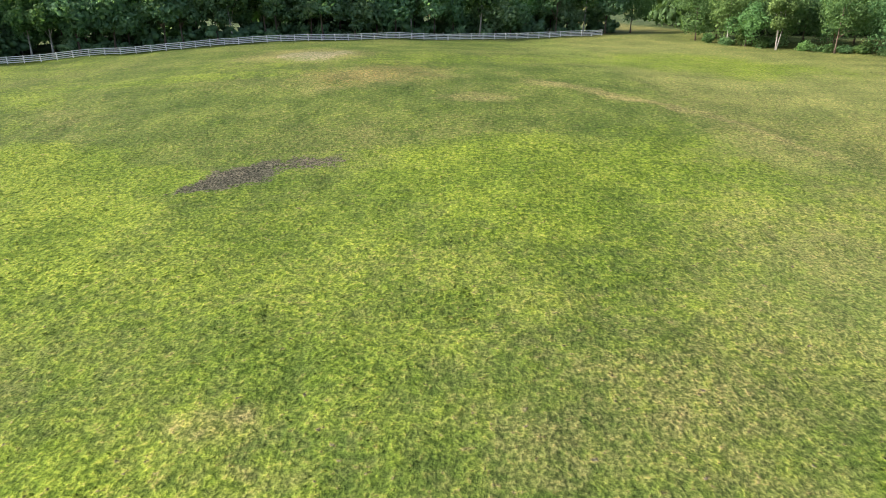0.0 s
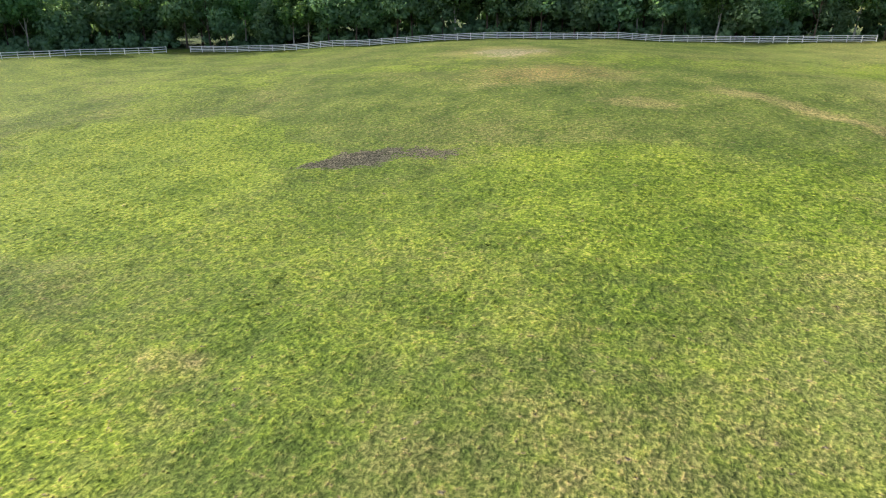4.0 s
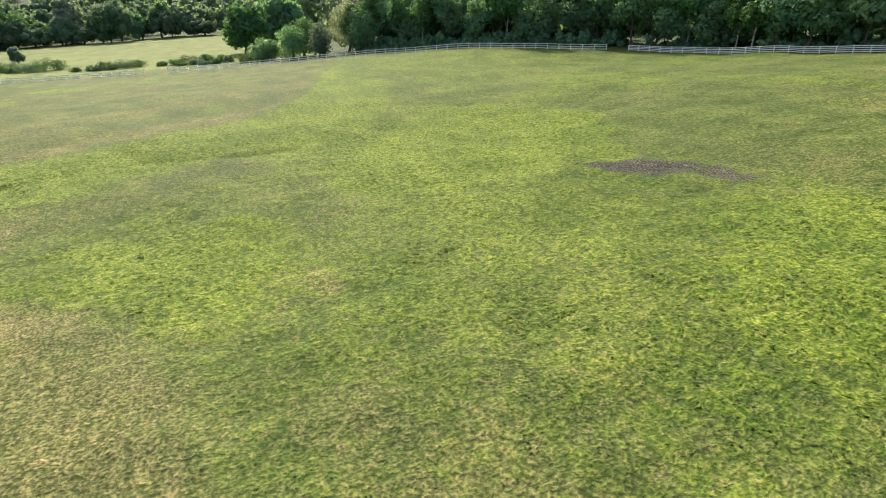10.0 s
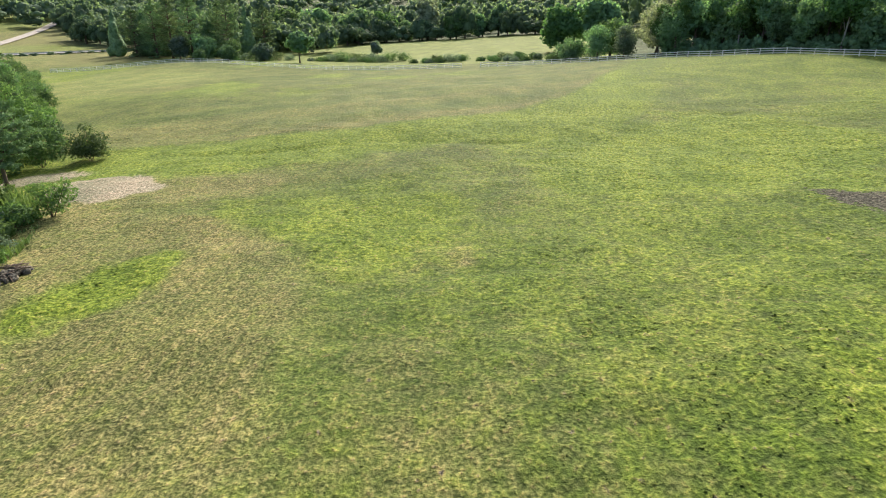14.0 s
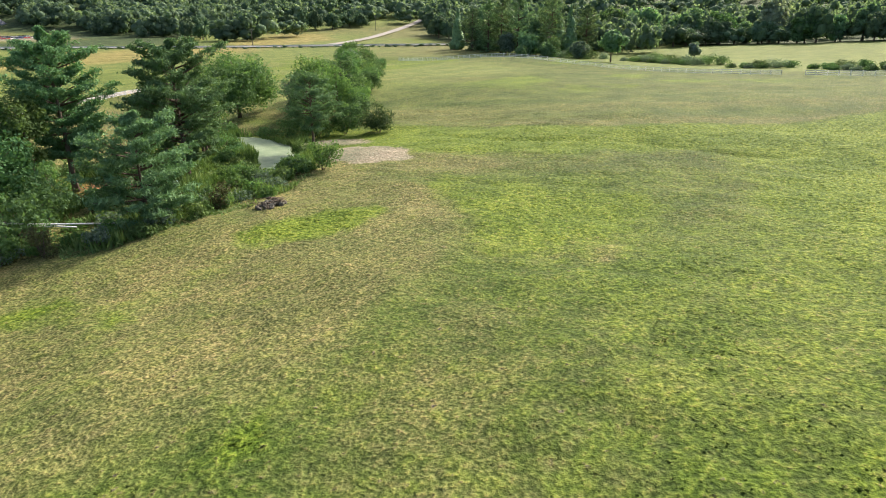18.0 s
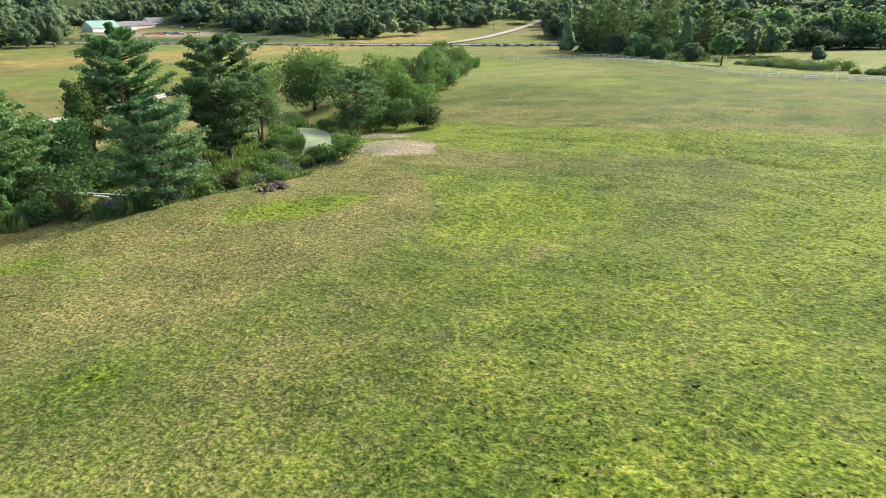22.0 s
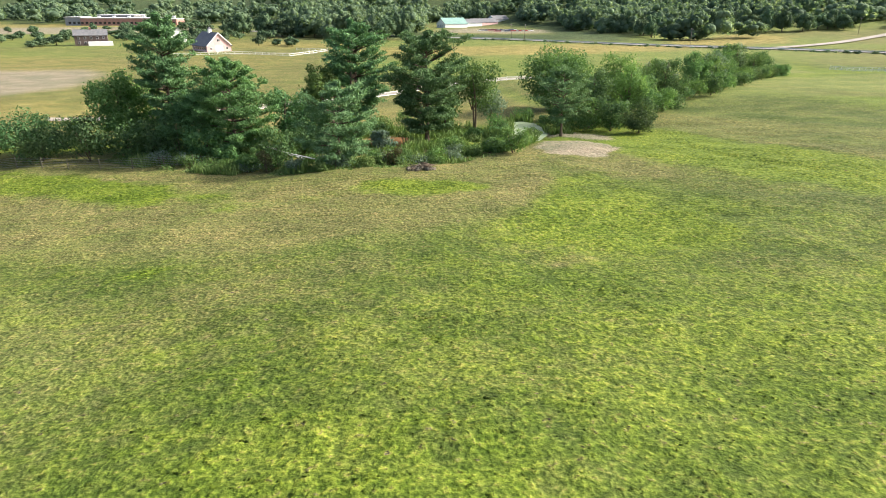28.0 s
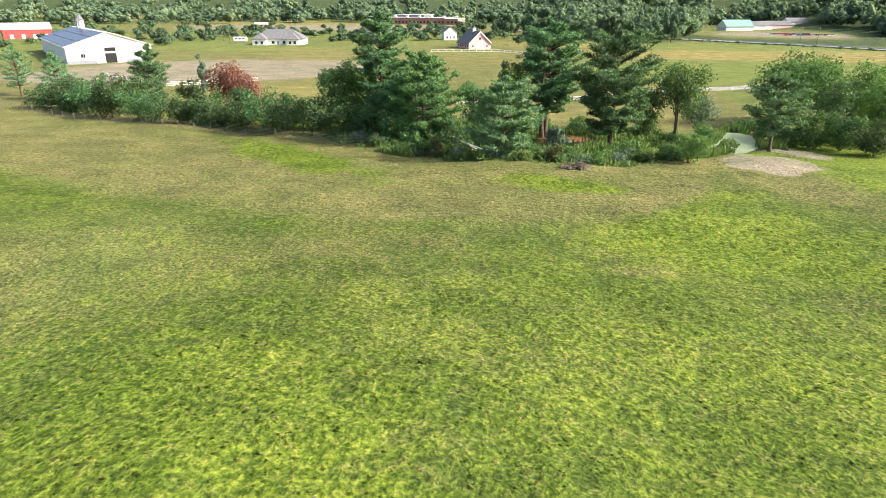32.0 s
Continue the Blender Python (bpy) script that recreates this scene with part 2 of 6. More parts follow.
def leaves(name, dark, light, through_light=0.46, rough=0.6, scale=0.35, toned=False, even=0.25, relief=0.0, fine=0.9):
    """Foliage: tone by clump and by single leaf, partly lit through. With relief, gap shade is put into the colour."""
    m, n, l, p = material(name, max(rough, 0.7), 0.12)
    geo, info = n.new("ShaderNodeNewGeometry"), n.new("ShaderNodeObjectInfo")
    clump = noise_node(n, l, scale, 2, "Object")
    c = mix(n, l, span(n, l, clump, 0.3, 0.7), dark, light)
    c = mix(n, l, span(n, l, geo.outputs["Random Per Island"], 0, 1, even, 1.0), tuple(0.62 * v for v in dark), c)
    vary = n.new("ShaderNodeHueSaturation")
    l.new(span(n, l, info.outputs["Random"], 0, 1, 0.485, 0.515), vary.inputs["Hue"])
    l.new(span(n, l, info.outputs["Random"], 0, 1, 0.85, 1.2), vary.inputs["Value"])
    if toned:
        at = n.new("ShaderNodeAttribute")
        at.attribute_name = "tone"
        l.new(at.outputs["Fac"], vary.inputs["Value"])
        l.new(span(n, l, at.outputs["Fac"], 0.7, 1.3, 0.525, 0.475), vary.inputs["Hue"])
    l.new(c, vary.inputs["Color"])
    l.new(vary.outputs[0], p.inputs["Base Color"])
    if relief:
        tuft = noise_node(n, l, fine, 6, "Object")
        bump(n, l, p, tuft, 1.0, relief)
        # hollows between clumps darkened in the base colour, as if shaded
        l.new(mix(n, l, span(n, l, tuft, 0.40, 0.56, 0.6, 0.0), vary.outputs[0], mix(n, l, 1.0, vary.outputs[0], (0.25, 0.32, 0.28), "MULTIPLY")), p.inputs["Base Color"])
    tr = n.new("ShaderNodeBsdfTranslucent")
    l.new(mix(n, l, 1.0, vary.outputs[0], (1.0, 1.0, 0.55), "MULTIPLY"), tr.inputs["Color"])
    ms = n.new("ShaderNodeMixShader")
    ms.inputs[0].default_value = through_light
    l.new(p.outputs[0], ms.inputs[1])
    l.new(tr.outputs[0], ms.inputs[2])
    l.new(ms.outputs[0], n["Material Output"].inputs[0])
    return m


def fed(n, l, op, a, b):
    """One sum of two numbers or sockets."""
    m = n.new("ShaderNodeMath")
    m.operation = op
    for i, v in enumerate((a, b)):
        if isinstance(v, bpy.types.NodeSocket):
            l.new(v, m.inputs[i])
        else:
            m.inputs[i].default_value = v
    return m.outputs[0]


def grass_colour(n, l):
    """Turf: lush, plain, dry, bare and mud by the sheet's own fields, torn into tufts by noise."""
    def field(key):
        a = n.new("ShaderNodeAttribute")
        a.attribute_name = key
        return a.outputs["Fac"]

    def torn(key, rough, lo, hi, bits):
        return span(n, l, fed(n, l, "ADD", field(key), fed(n, l, "MULTIPLY", fed(n, l, "SUBTRACT", bits, 0.5), rough)), lo, hi)
    mid, patch, clump = noise_node(n, l, 0.22, 5, "Object"), noise_node(n, l, 0.85, 9, "Object"), noise_node(n, l, 2.6, 8, "Object")
    tuft, speck, weed = noise_node(n, l, 6.0, 6, "Object"), noise_node(n, l, 15.0, 4, "Object"), noise_node(n, l, 1.7, 7, "Object", (1.0, 1.0, 0.3))
    c = mix(n, l, span(n, l, mid, 0.35, 0.65), PLAIN_A, PLAIN_B)
    lush = mix(n, l, span(n, l, clump, 0.36, 0.64), LUSH_A, LUSH_B)
    dry = mix(n, l, span(n, l, tuft, 0.34, 0.66), DRY_A, DRY_B)
    bare = mix(n, l, span(n, l, speck, 0.35, 0.65), BARE_A, BARE_B)
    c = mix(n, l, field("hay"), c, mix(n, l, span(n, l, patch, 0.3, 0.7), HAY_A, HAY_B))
    c = mix(n, l, torn("dry", 1.3, 0.05, 1.0, weed), c, dry)
    c = mix(n, l, torn("lush", 1.7, 0.08, 0.90, patch), c, lush)
    c = mix(n, l, torn("gold", 1.2, 0.2, 0.9, patch), c, mix(n, l, span(n, l, mid, 0.35, 0.65), GOLD_A, GOLD_B))
    c = mix(n, l, torn("bare", 1.2, 0.3, 0.7, clump), c, bare)
    # woodland floor, its green darkened to carry the shade under the trees
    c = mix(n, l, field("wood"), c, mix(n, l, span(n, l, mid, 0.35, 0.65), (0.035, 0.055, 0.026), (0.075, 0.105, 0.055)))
    c = mix(n, l, torn("red", 1.4, 0.1, 0.9, clump), c, mix(n, l, span(n, l, tuft, 0.35, 0.65), (0.15, 0.075, 0.040), (0.24, 0.125, 0.065)))
    c = mix(n, l, torn("mud", 2.4, 0.34, 0.60, clump), c, mix(n, l, span(n, l, tuft, 0.4, 0.6), (0.026, 0.025, 0.024), (0.088, 0.083, 0.077)))
    mow = n.new("ShaderNodeTexWave")
    mow.wave_type, mow.bands_direction = "BANDS", "Y"
    mow.inputs["Scale"].default_value, mow.inputs["Distortion"].default_value, mow.inputs["Detail"].default_value, mow.inputs["Detail Scale"].default_value = 0.30, 5.0, 5.0, 0.5
    mp, tc = n.new("ShaderNodeMapping"), n.new("ShaderNodeTexCoord")
    mp.inputs["Rotation"].default_value = (0, 0, radians(9))
    mp.inputs["Scale"].default_value = (0.35, 1.0, 1.0)
    l.new(tc.outputs["Object"], mp.inputs["Vector"])
    l.new(mp.outputs[0], mow.inputs["Vector"])
    lines = fed(n, l, "MULTIPLY", span(n, l, mow.outputs["Fac"], 0.35, 1.0, 0.0, 0.55), field("rows"))
    c = mix(n, l, lines, c, mix(n, l, 1.0, c, (0.70, 0.80, 0.62), "MULTIPLY"))
    # drifts of tone for relief; gap shade and tip light painted into the colour
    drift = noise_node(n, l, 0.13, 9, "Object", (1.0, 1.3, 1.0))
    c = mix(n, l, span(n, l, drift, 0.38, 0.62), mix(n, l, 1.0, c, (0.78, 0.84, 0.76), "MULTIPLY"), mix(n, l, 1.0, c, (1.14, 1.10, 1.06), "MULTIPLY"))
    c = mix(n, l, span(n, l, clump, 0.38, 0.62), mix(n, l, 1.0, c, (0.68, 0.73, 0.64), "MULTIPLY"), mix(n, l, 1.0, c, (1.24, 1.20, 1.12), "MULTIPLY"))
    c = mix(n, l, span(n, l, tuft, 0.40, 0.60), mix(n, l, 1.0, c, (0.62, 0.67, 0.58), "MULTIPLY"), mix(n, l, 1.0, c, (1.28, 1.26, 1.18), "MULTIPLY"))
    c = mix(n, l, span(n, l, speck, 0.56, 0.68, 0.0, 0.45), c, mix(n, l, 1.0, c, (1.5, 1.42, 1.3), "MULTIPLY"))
    return c, tuft, clump, patch


PLAIN_A, PLAIN_B = (0.055, 0.085, 0.021), (0.087, 0.117, 0.031)
LUSH_A, LUSH_B = (0.086, 0.130, 0.017), (0.141, 0.188, 0.029)
DRY_A, DRY_B = (0.112, 0.108, 0.048), (0.196, 0.177, 0.092)
BARE_A, BARE_B = (0.180, 0.156, 0.138), (0.295, 0.262, 0.236)
HAY_A, HAY_B = (0.118, 0.152, 0.045), (0.170, 0.198, 0.072)
GOLD_A, GOLD_B = (0.185, 0.160, 0.062), (0.285, 0.238, 0.110)

ground_mat, gn, gl, gp = material("turf", 0.95, 0.1)
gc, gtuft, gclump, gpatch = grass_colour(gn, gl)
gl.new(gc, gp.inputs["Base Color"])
bump(gn, gl, gp, fed(gn, gl, "ADD", fed(gn, gl, "MULTIPLY", gpatch, 2.0), fed(gn, gl, "ADD", fed(gn, gl, "MULTIPLY", gclump, 1.8), gtuft)), 1.0, 0.10)
tuft_mat, tn, tl, tp = material("grass tufts", 0.9, 0.15)
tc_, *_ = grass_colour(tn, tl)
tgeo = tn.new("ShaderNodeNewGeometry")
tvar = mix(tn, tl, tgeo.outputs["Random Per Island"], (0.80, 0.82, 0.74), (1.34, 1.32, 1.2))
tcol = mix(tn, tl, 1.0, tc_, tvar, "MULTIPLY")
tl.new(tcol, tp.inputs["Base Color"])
tglow, tmix = tn.new("ShaderNodeBsdfTranslucent"), tn.new("ShaderNodeMixShader")
tl.new(tcol, tglow.inputs["Color"])
tmix.inputs[0].default_value = 0.5
tl.new(tp.outputs[0], tmix.inputs[1])
tl.new(tglow.outputs[0], tmix.inputs[2])
tl.new(tmix.outputs[0], tn["Material Output"].inputs[0])

bark = plain("bark", (0.10, 0.075, 0.055), (0.17, 0.14, 0.11), 2.0, 0.9, 0.1, relief=0.8, stretch=(3, 3, 0.6), dist=0.04)
bark_pale = plain("pale bark", (0.34, 0.32, 0.28), (0.5, 0.48, 0.44), 2.0, 0.85, 0.1, relief=0.5, stretch=(2, 2, 0.8))
leaf_dark = leaves("deep green leaves", (0.095, 0.191, 0.082), (0.166, 0.294, 0.123))
leaf_mid = leaves("green leaves", (0.093, 0.191, 0.072), (0.176, 0.304, 0.113))
leaf_light = leaves("light green leaves", (0.116, 0.221, 0.072), (0.209, 0.328, 0.120))
leaf_grey = leaves("grey green leaves", (0.129, 0.205, 0.143), (0.257, 0.337, 0.278))
leaf_willow = leaves("pale willow leaves", (0.24, 0.30, 0.20), (0.42, 0.47, 0.36))
leaf_copper = leaves("copper leaves", (0.210, 0.100, 0.081), (0.493, 0.270, 0.204))
needle_dark = leaves("dark pine needles", (0.102, 0.214, 0.094), (0.196, 0.341, 0.160), 0.25, 0.55, 0.8, False, 0.4)
needle_fresh = leaves("fresh green pine needles", (0.105, 0.215, 0.082), (0.215, 0.365, 0.150), 0.3, 0.55, 0.8, False, 0.4)
needle_blue = leaves("blue green pine needles", (0.126, 0.245, 0.115), (0.236, 0.387, 0.195), 0.25, 0.55, 0.8, False, 0.4)
leaf_russet = leaves("olive brown twigs and leaves", (0.085, 0.095, 0.050), (0.165, 0.165, 0.085))
leaf_hedge = leaves("dark hedge leaves", (0.058, 0.112, 0.052), (0.150, 0.235, 0.096))
herb_mat = leaves("tall herbs", (0.097, 0.174, 0.047), (0.242, 0.317, 0.119), 0.3, 0.7, 0.25)
wood_leaf = leaves("woodland leaves", (0.142, 0.260, 0.147), (0.271, 0.431, 0.224), 0.5, 0.65, 0.25, False, 0.5)
# some distance haze is mixed into this colour as a grey-blue tint
far_leaf = leaves("hazy far woodland leaves", (0.125, 0.200, 0.125), (0.225, 0.315, 0.195), 0.5, 0.8, 0.12, True, 0.6)
far_leaf_single = leaves("valley tree leaves", (0.075, 0.130, 0.072), (0.150, 0.220, 0.120), 0.3, 0.8, 1.6, False, 0.55)
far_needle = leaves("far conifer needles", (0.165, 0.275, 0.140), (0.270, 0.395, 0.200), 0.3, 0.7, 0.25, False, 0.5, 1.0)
rail_paint = plain("weathered white paint", (0.80, 0.80, 0.78), (0.88, 0.88, 0.86), 1.2, 0.6, 0.3, relief=0.15)
wire_mat = plain("galvanised wire", (0.34, 0.35, 0.35), (0.46, 0.47, 0.47), 2.0, 0.5, 0.4, 0.6)
post_wood = plain("grey post wood", (0.13, 0.115, 0.095), (0.22, 0.20, 0.17), 2.0, 0.9, 0.1, relief=0.5)
white_wall = plain("white boards", (0.74, 0.75, 0.76), (0.80, 0.81, 0.81), 0.4, 0.6, 0.3, relief=0.1)
grey_base = plain("grey base boards", (0.20, 0.22, 0.25), (0.27, 0.29, 0.32), 0.6, 0.7)
solar_blue = plain("blue solar panels", (0.030, 0.045, 0.10), (0.045, 0.065, 0.14), 0.5, 0.25, 0.5, relief=0.05)
roof_grey = plain("grey shingles", (0.12, 0.125, 0.135), (0.19, 0.195, 0.205), 0.8, 0.85, relief=0.4)
roof_pale = plain("pale metal roof", (0.62, 0.62, 0.60), (0.72, 0.72, 0.71), 0.4, 0.5, 0.4)
roof_green = plain("green metal roof", (0.16, 0.30, 0.26), (0.22, 0.37, 0.32), 0.4, 0.5, 0.4)
red_wall = plain("barn red boards", (0.42, 0.045, 0.045), (0.52, 0.075, 0.07), 0.6, 0.7)
pink_wall = plain("faded pink boards", (0.62, 0.38, 0.38), (0.74, 0.50, 0.49), 0.6, 0.7)
brick_wall = plain("school brick", (0.30, 0.17, 0.14), (0.38, 0.23, 0.20), 0.3, 0.85)
brown_wall = plain("brown shingle wall", (0.085, 0.065, 0.06), (0.13, 0.105, 0.095), 0.6, 0.85)
dark_pane = plain("window glass", (0.02, 0.022, 0.025), (0.03, 0.034, 0.038), 1.0, 0.08, 0.6, relief=0.0)
stone_mat = plain("field stone", (0.075, 0.068, 0.052), (0.20, 0.180, 0.14), 3.0, 0.9, relief=0.7)
asphalt = plain("asphalt", (0.22, 0.22, 0.22), (0.30, 0.30, 0.30), 0.6, 0.9, relief=0.3)
gravel_mat = plain("gravel drive", (0.25, 0.23, 0.20), (0.36, 0.33, 0.29), 0.3, 0.95, relief=0.3)
duckweed = plain("duckweed water", (0.17, 0.235, 0.130), (0.29, 0.35, 0.215), 0.5, 0.6, 0.25, relief=0.1)

# ---- ground: one sheet to the horizon ----
def grow(start, step, stop, rate):
    out = [start]
    while abs(out[-1]) < stop:
        out.append(out[-1] + step)
        step *= rate
    return out[1:]


xs = np.array(grow(-235, -4, 4200, 1.09)[::-1] + list(np.arange(-235, -72, 1.8)) + list(np.arange(-72, 62, 0.7)) + list(np.arange(62, 130, 1.8)) + grow(130, 4, 4200, 1.09))
ys = np.array(grow(-125, -4, 4200, 1.09)[::-1] + list(np.arange(-125, -44, 1.8)) + list(np.arange(-44, 100, 0.7)) + list(np.arange(100, 175, 1.8)) + grow(175, 4, 4200, 1.09))


def blob(x, y, cx, cy, rx, ry, turn=0.0, soft=0.35, rough=0.5, seed=1):
    """An uneven patch: 1 inside, 0 outside."""
    c, s = math.cos(radians(turn)), math.sin(radians(turn))
    u, v = ((x - cx) * c + (y - cy) * s) / rx, (-(x - cx) * s + (y - cy) * c) / ry
    d = np.hypot(u, v) + rough * (fbm(x, y, max(1.2, 0.6 * min(rx, ry)), seed, 4) - 0.5) * 2
    return smooth01(1 + soft, 1 - soft, d)


def turf_fields(x, y):
    big, mid = fbm(x, y, 26, 21, 3), fbm(x, y, 6, 31, 4)
    wob = 9 * (fbm(x, y, 9, 23, 4) - 0.5)
    lush = 0.24 + 1.3 * (0.4 * big + 0.6 * mid - 0.47)
    dry = 0.08 + 0.9 * (fbm(x, y, 9, 41, 4) - 0.5)

    def more(field, k, *where):
        return np.maximum(field, k * blob(x, y, *where))

    def less(field, k, *where):
        return field * (1 - k * blob(x, y, *where))
    # bright ground in the dip east of the mud, and the long swale west of it
    lush = more(lush, 0.78, 12, 52, 21, 13, 4, 0.4, 0.6, 2)
    lush = more(lush, 0.52, -6, 43, 15, 9, 10, 0.5, 0.7, 36)
    lush = more(lush, 1.1, -45, 55, 19, 11, 32, 0.4, 0.5, 3)
    lush = more(lush, 1.1, -36, 42, 17, 12, 30, 0.4, 0.6, 37)
    lush = more(lush, 0.85, -32, 55, 11, 6, -10, 0.4, 0.6, 38)
    lush = more(lush, 0.62, -17, 36, 13, 8, 0, 0.5, 0.7, 6)
    lush = more(lush, 0.50, -6, 25, 12, 8, 10, 0.5, 0.8, 33)
    lush = more(lush, 0.88, -18, 13, 12, 10, 20, 0.5, 0.8, 34)
    lush = more(lush, 0.46, 8, 38, 9, 5, 0, 0.5, 0.8, 39)
    dry = more(dry, 0.42, 14, 25, 15, 7, 8, 0.6, 0.8, 56)
    lush = less(lush, 0.55, 13, 25, 16, 7, 8, 0.6, 0.7, 57)
    lush = less(lush, 0.5, 26, 36, 9, 13, 10, 0.6, 0.7, 58)
    dry = more(dry, 0.50, 31, 44, 11, 18, 10, 0.6, 0.7, 59)
    # worn olive hilltop
    brow = np.interp(x, (-75, -60, -42, -30, -20, -8, 3, 14, 27, 31, 46), (100, 84, 68, 61, 58, 60, 64, 67, 69, 56, 49))
    hill = smooth01(-2, 4, y - brow + wob) * smooth01(-72, -50, x)
    lush = lush * (1 - 0.88 * hill)
    dry = dry * (1 - 0.4 * hill) + 0.20 * hill * smooth01(0.48, 0.70, fbm(x, y, 11, 53, 4))
    dry = np.maximum(dry, 0.42 * hill * smooth01(22, 34, x))
    lush = more(lush, 0.55, -42, 94, 24, 2.6, 3, 0.5, 0.5, 54)
    lush = more(lush, 0.60, -66, 82, 16, 9, 35, 0.5, 0.6, 60)
    lush = more(lush, 0.55, -110, 70, 40, 26, 35, 0.5, 0.6, 67)
    lush = more(lush, 0.75, 46, 112, 24, 13, -20, 0.5, 0.5, 55)
    lush = more(lush, 0.45, 0, 108, 40, 6, 10, 0.5, 0.7, 61)
    dry = more(dry, 0.8, -22, 111, 11, 9, 0, 0.5, 0.6, 8)
    dry = more(dry, 0.62, -10, 93, 12, 7, 20, 0.6, 0.7, 9)
    dry = more(dry, 0.75, 5, 80, 5, 2.2, 0, 0.5, 0.7, 62)
    # brown mown meadow west of the swale
    edge = np.interp(y, (-40, -28, -5, 5, 14, 25, 36, 44, 60), (-47, -49.5, -53, -57, -62, -68, -83, -108, -150))
    west = smooth01(0.5, 3.5, edge - x + 4 * (mid - 0.5)) * smooth01(58, 34, y + 0.10 * (x + 80))
    stripe = fbm((0.45 * x - 0.9 * y) / 9, 0.9 * x + 0.45 * y, 5.0, 61, 3)
    reach = 14 + 22 * smooth01(18, 42, y)
    swale = smooth01(reach, 0.4 * reach, np.abs(edge - x + 8.0 + 0.6 * (reach - 14)) + 7 * (mid - 0.5)) * smooth01(64, 44, y) * smooth01(-36, -28, y)
    hump = smooth01(8, 3, np.abs(edge - x + 22) + wob * 0.6) * smooth01(34, 22, y) * smooth01(-18, -10, y)
    lush = np.maximum(lush * (1 - 0.65 * hump), 1.05 * swale)
    dry = np.maximum(dry * (1 - 0.9 * swale), 0.24 * hump)
    lush = lush * (1 - 0.95 * west)
    deep = smooth01(8, 60, edge - x)
    dry = np.maximum(dry, west * (0.25 - 0.10 * deep + 0.9 * (stripe - 0.5) + 0.30 * smooth01(16, 4, edge - x)))
    patch = west * deep * smooth01(0.52, 0.66, fbm(x, y, 24, 67, 3)) * smooth01(-85, -110, x) * smooth01(30, 0, y)
    lush, dry = np.maximum(lush, 0.75 * patch), dry * (1 - 0.7 * patch)
    # dry southern belt along the bank
    rim = np.interp(x, (-46, -36, -22, -18, -12, -2, 5, 10, 18, 30, 46, 70), (-34, -30, -12, 1, 10, 13, 15, 17.5, 18, 13, 8, 0))
    south = smooth01(3.5, -3.5, y - rim + 0.8 * wob) * smooth01(-48, -42, x)
    lush = lush * (1 - 0.85 * south)
    streak = fbm(0.97 * x + 0.25 * y, (y * 0.97 - 0.25 * x) * 5, 12, 71, 4)
    dry = np.maximum(dry, south * (0.74 + 0.9 * (streak - 0.5) + 0.5 * (mid - 0.5) + 0.12 * smooth01(8, -4, y)))
    dry = np.maximum(dry, 0.75 * blob(x, y, -30, -8, 9, 10, 0, 0.5, 0.5, 12))
    green = blob(x, y, -4.2, -1.2, 6.6, 3.0, -14, 0.35, 0.5, 13)
    green = np.maximum(green, 0.8 * np.maximum(blob(x, y, 17.6, -3.9, 2.4, 1.4, 0, 0.5, 0.6, 63), blob(x, y, 18.2, 18.9, 1.6, 1.0, 0, 0.5, 0.6, 64)))
    green = np.maximum(green, blob(x, y, 33, -14, 18, 4.2, -38, 0.4, 0.6, 14))
    green = np.maximum(green, 0.8 * smooth01(-26, -32, y + 0.25 * x) * smooth01(-52, -46, x) * smooth01(-62, -48, y))
    lush, dry = np.maximum(lush, green), dry * (1 - 0.9 * green)
    for cx, cy, rx, ry, k in ((-10.4, 23, 2.2, 1.2, 0.9), (10, 22.5, 2.6, 1.3, 0.6), (6.4, 31.5, 3.4, 1.6, 0.5), (-8.5, 19, 2.0, 1.0, 0.9), (-31, 1, 2.0, 0.8, 0.9),
                              (-26, 27, 5, 3, 0.3), (-16, 17, 5, 3, 0.35), (-34, 24, 9, 4, 0.2)):
        dry = np.maximum(dry, k * blob(x, y, cx, cy, rx, ry, 0, 0.6, 0.8, cx))
    lane = np.interp(x, (8, 17.7, 26.7, 33.2, 37.6, 42), (92, 87.3, 78.3, 70, 59.2, 46))
    worn = smooth01(2.0, 0.7, np.abs(y - lane) * 0.72 + 1.6 * (fbm(x, y, 5, 91, 3) - 0.5)) * smooth01(10, 15, x) * smooth01(42, 37, x)
    dry, lush = np.maximum(dry, 1.0 * worn), lush * (1 - 0.9 * worn)
    mud = 1.0 * blob(x, y, -18.5, 55.6, 5.4, 2.5, 34, 0.5, 0.7, 15)
    mud = np.maximum(mud, 0.7 * blob(x, y, -13.5, 58.4, 5.0, 1.7, 12, 0.6, 0.8, 16))
    bare = blob(x, y, -29.3, -18.6, 7.2, 5.4, 68, 0.16, 0.3, 17)
    bare = np.maximum(bare, 0.75 * blob(x, y, -36, -33, 3.4, 9, 12, 0.4, 0.4, 18))
    bare = np.maximum(bare, 1.0 * blob(x, y, 130, -146, 62, 46, 40, 0.25, 0.2, 26))
    bare = np.maximum(bare, 0.7 * blob(x, y, 22, -274, 22, 14, 0, 0.2, 0.2, 27))
    bare = np.maximum(bare, 0.95 * blob(x, y, -182, -560, 62, 62, 20, 0.2, 0.2, 28))
    bare = np.maximum(bare, 0.75 * blob(x, y, 270, -610, 190, 95, 0, 0.2, 0.2, 29))
    bare = np.maximum(bare, 0.5 * blob(x, y, -21, 112, 6.5, 7, 0, 0.5, 0.6, 19))
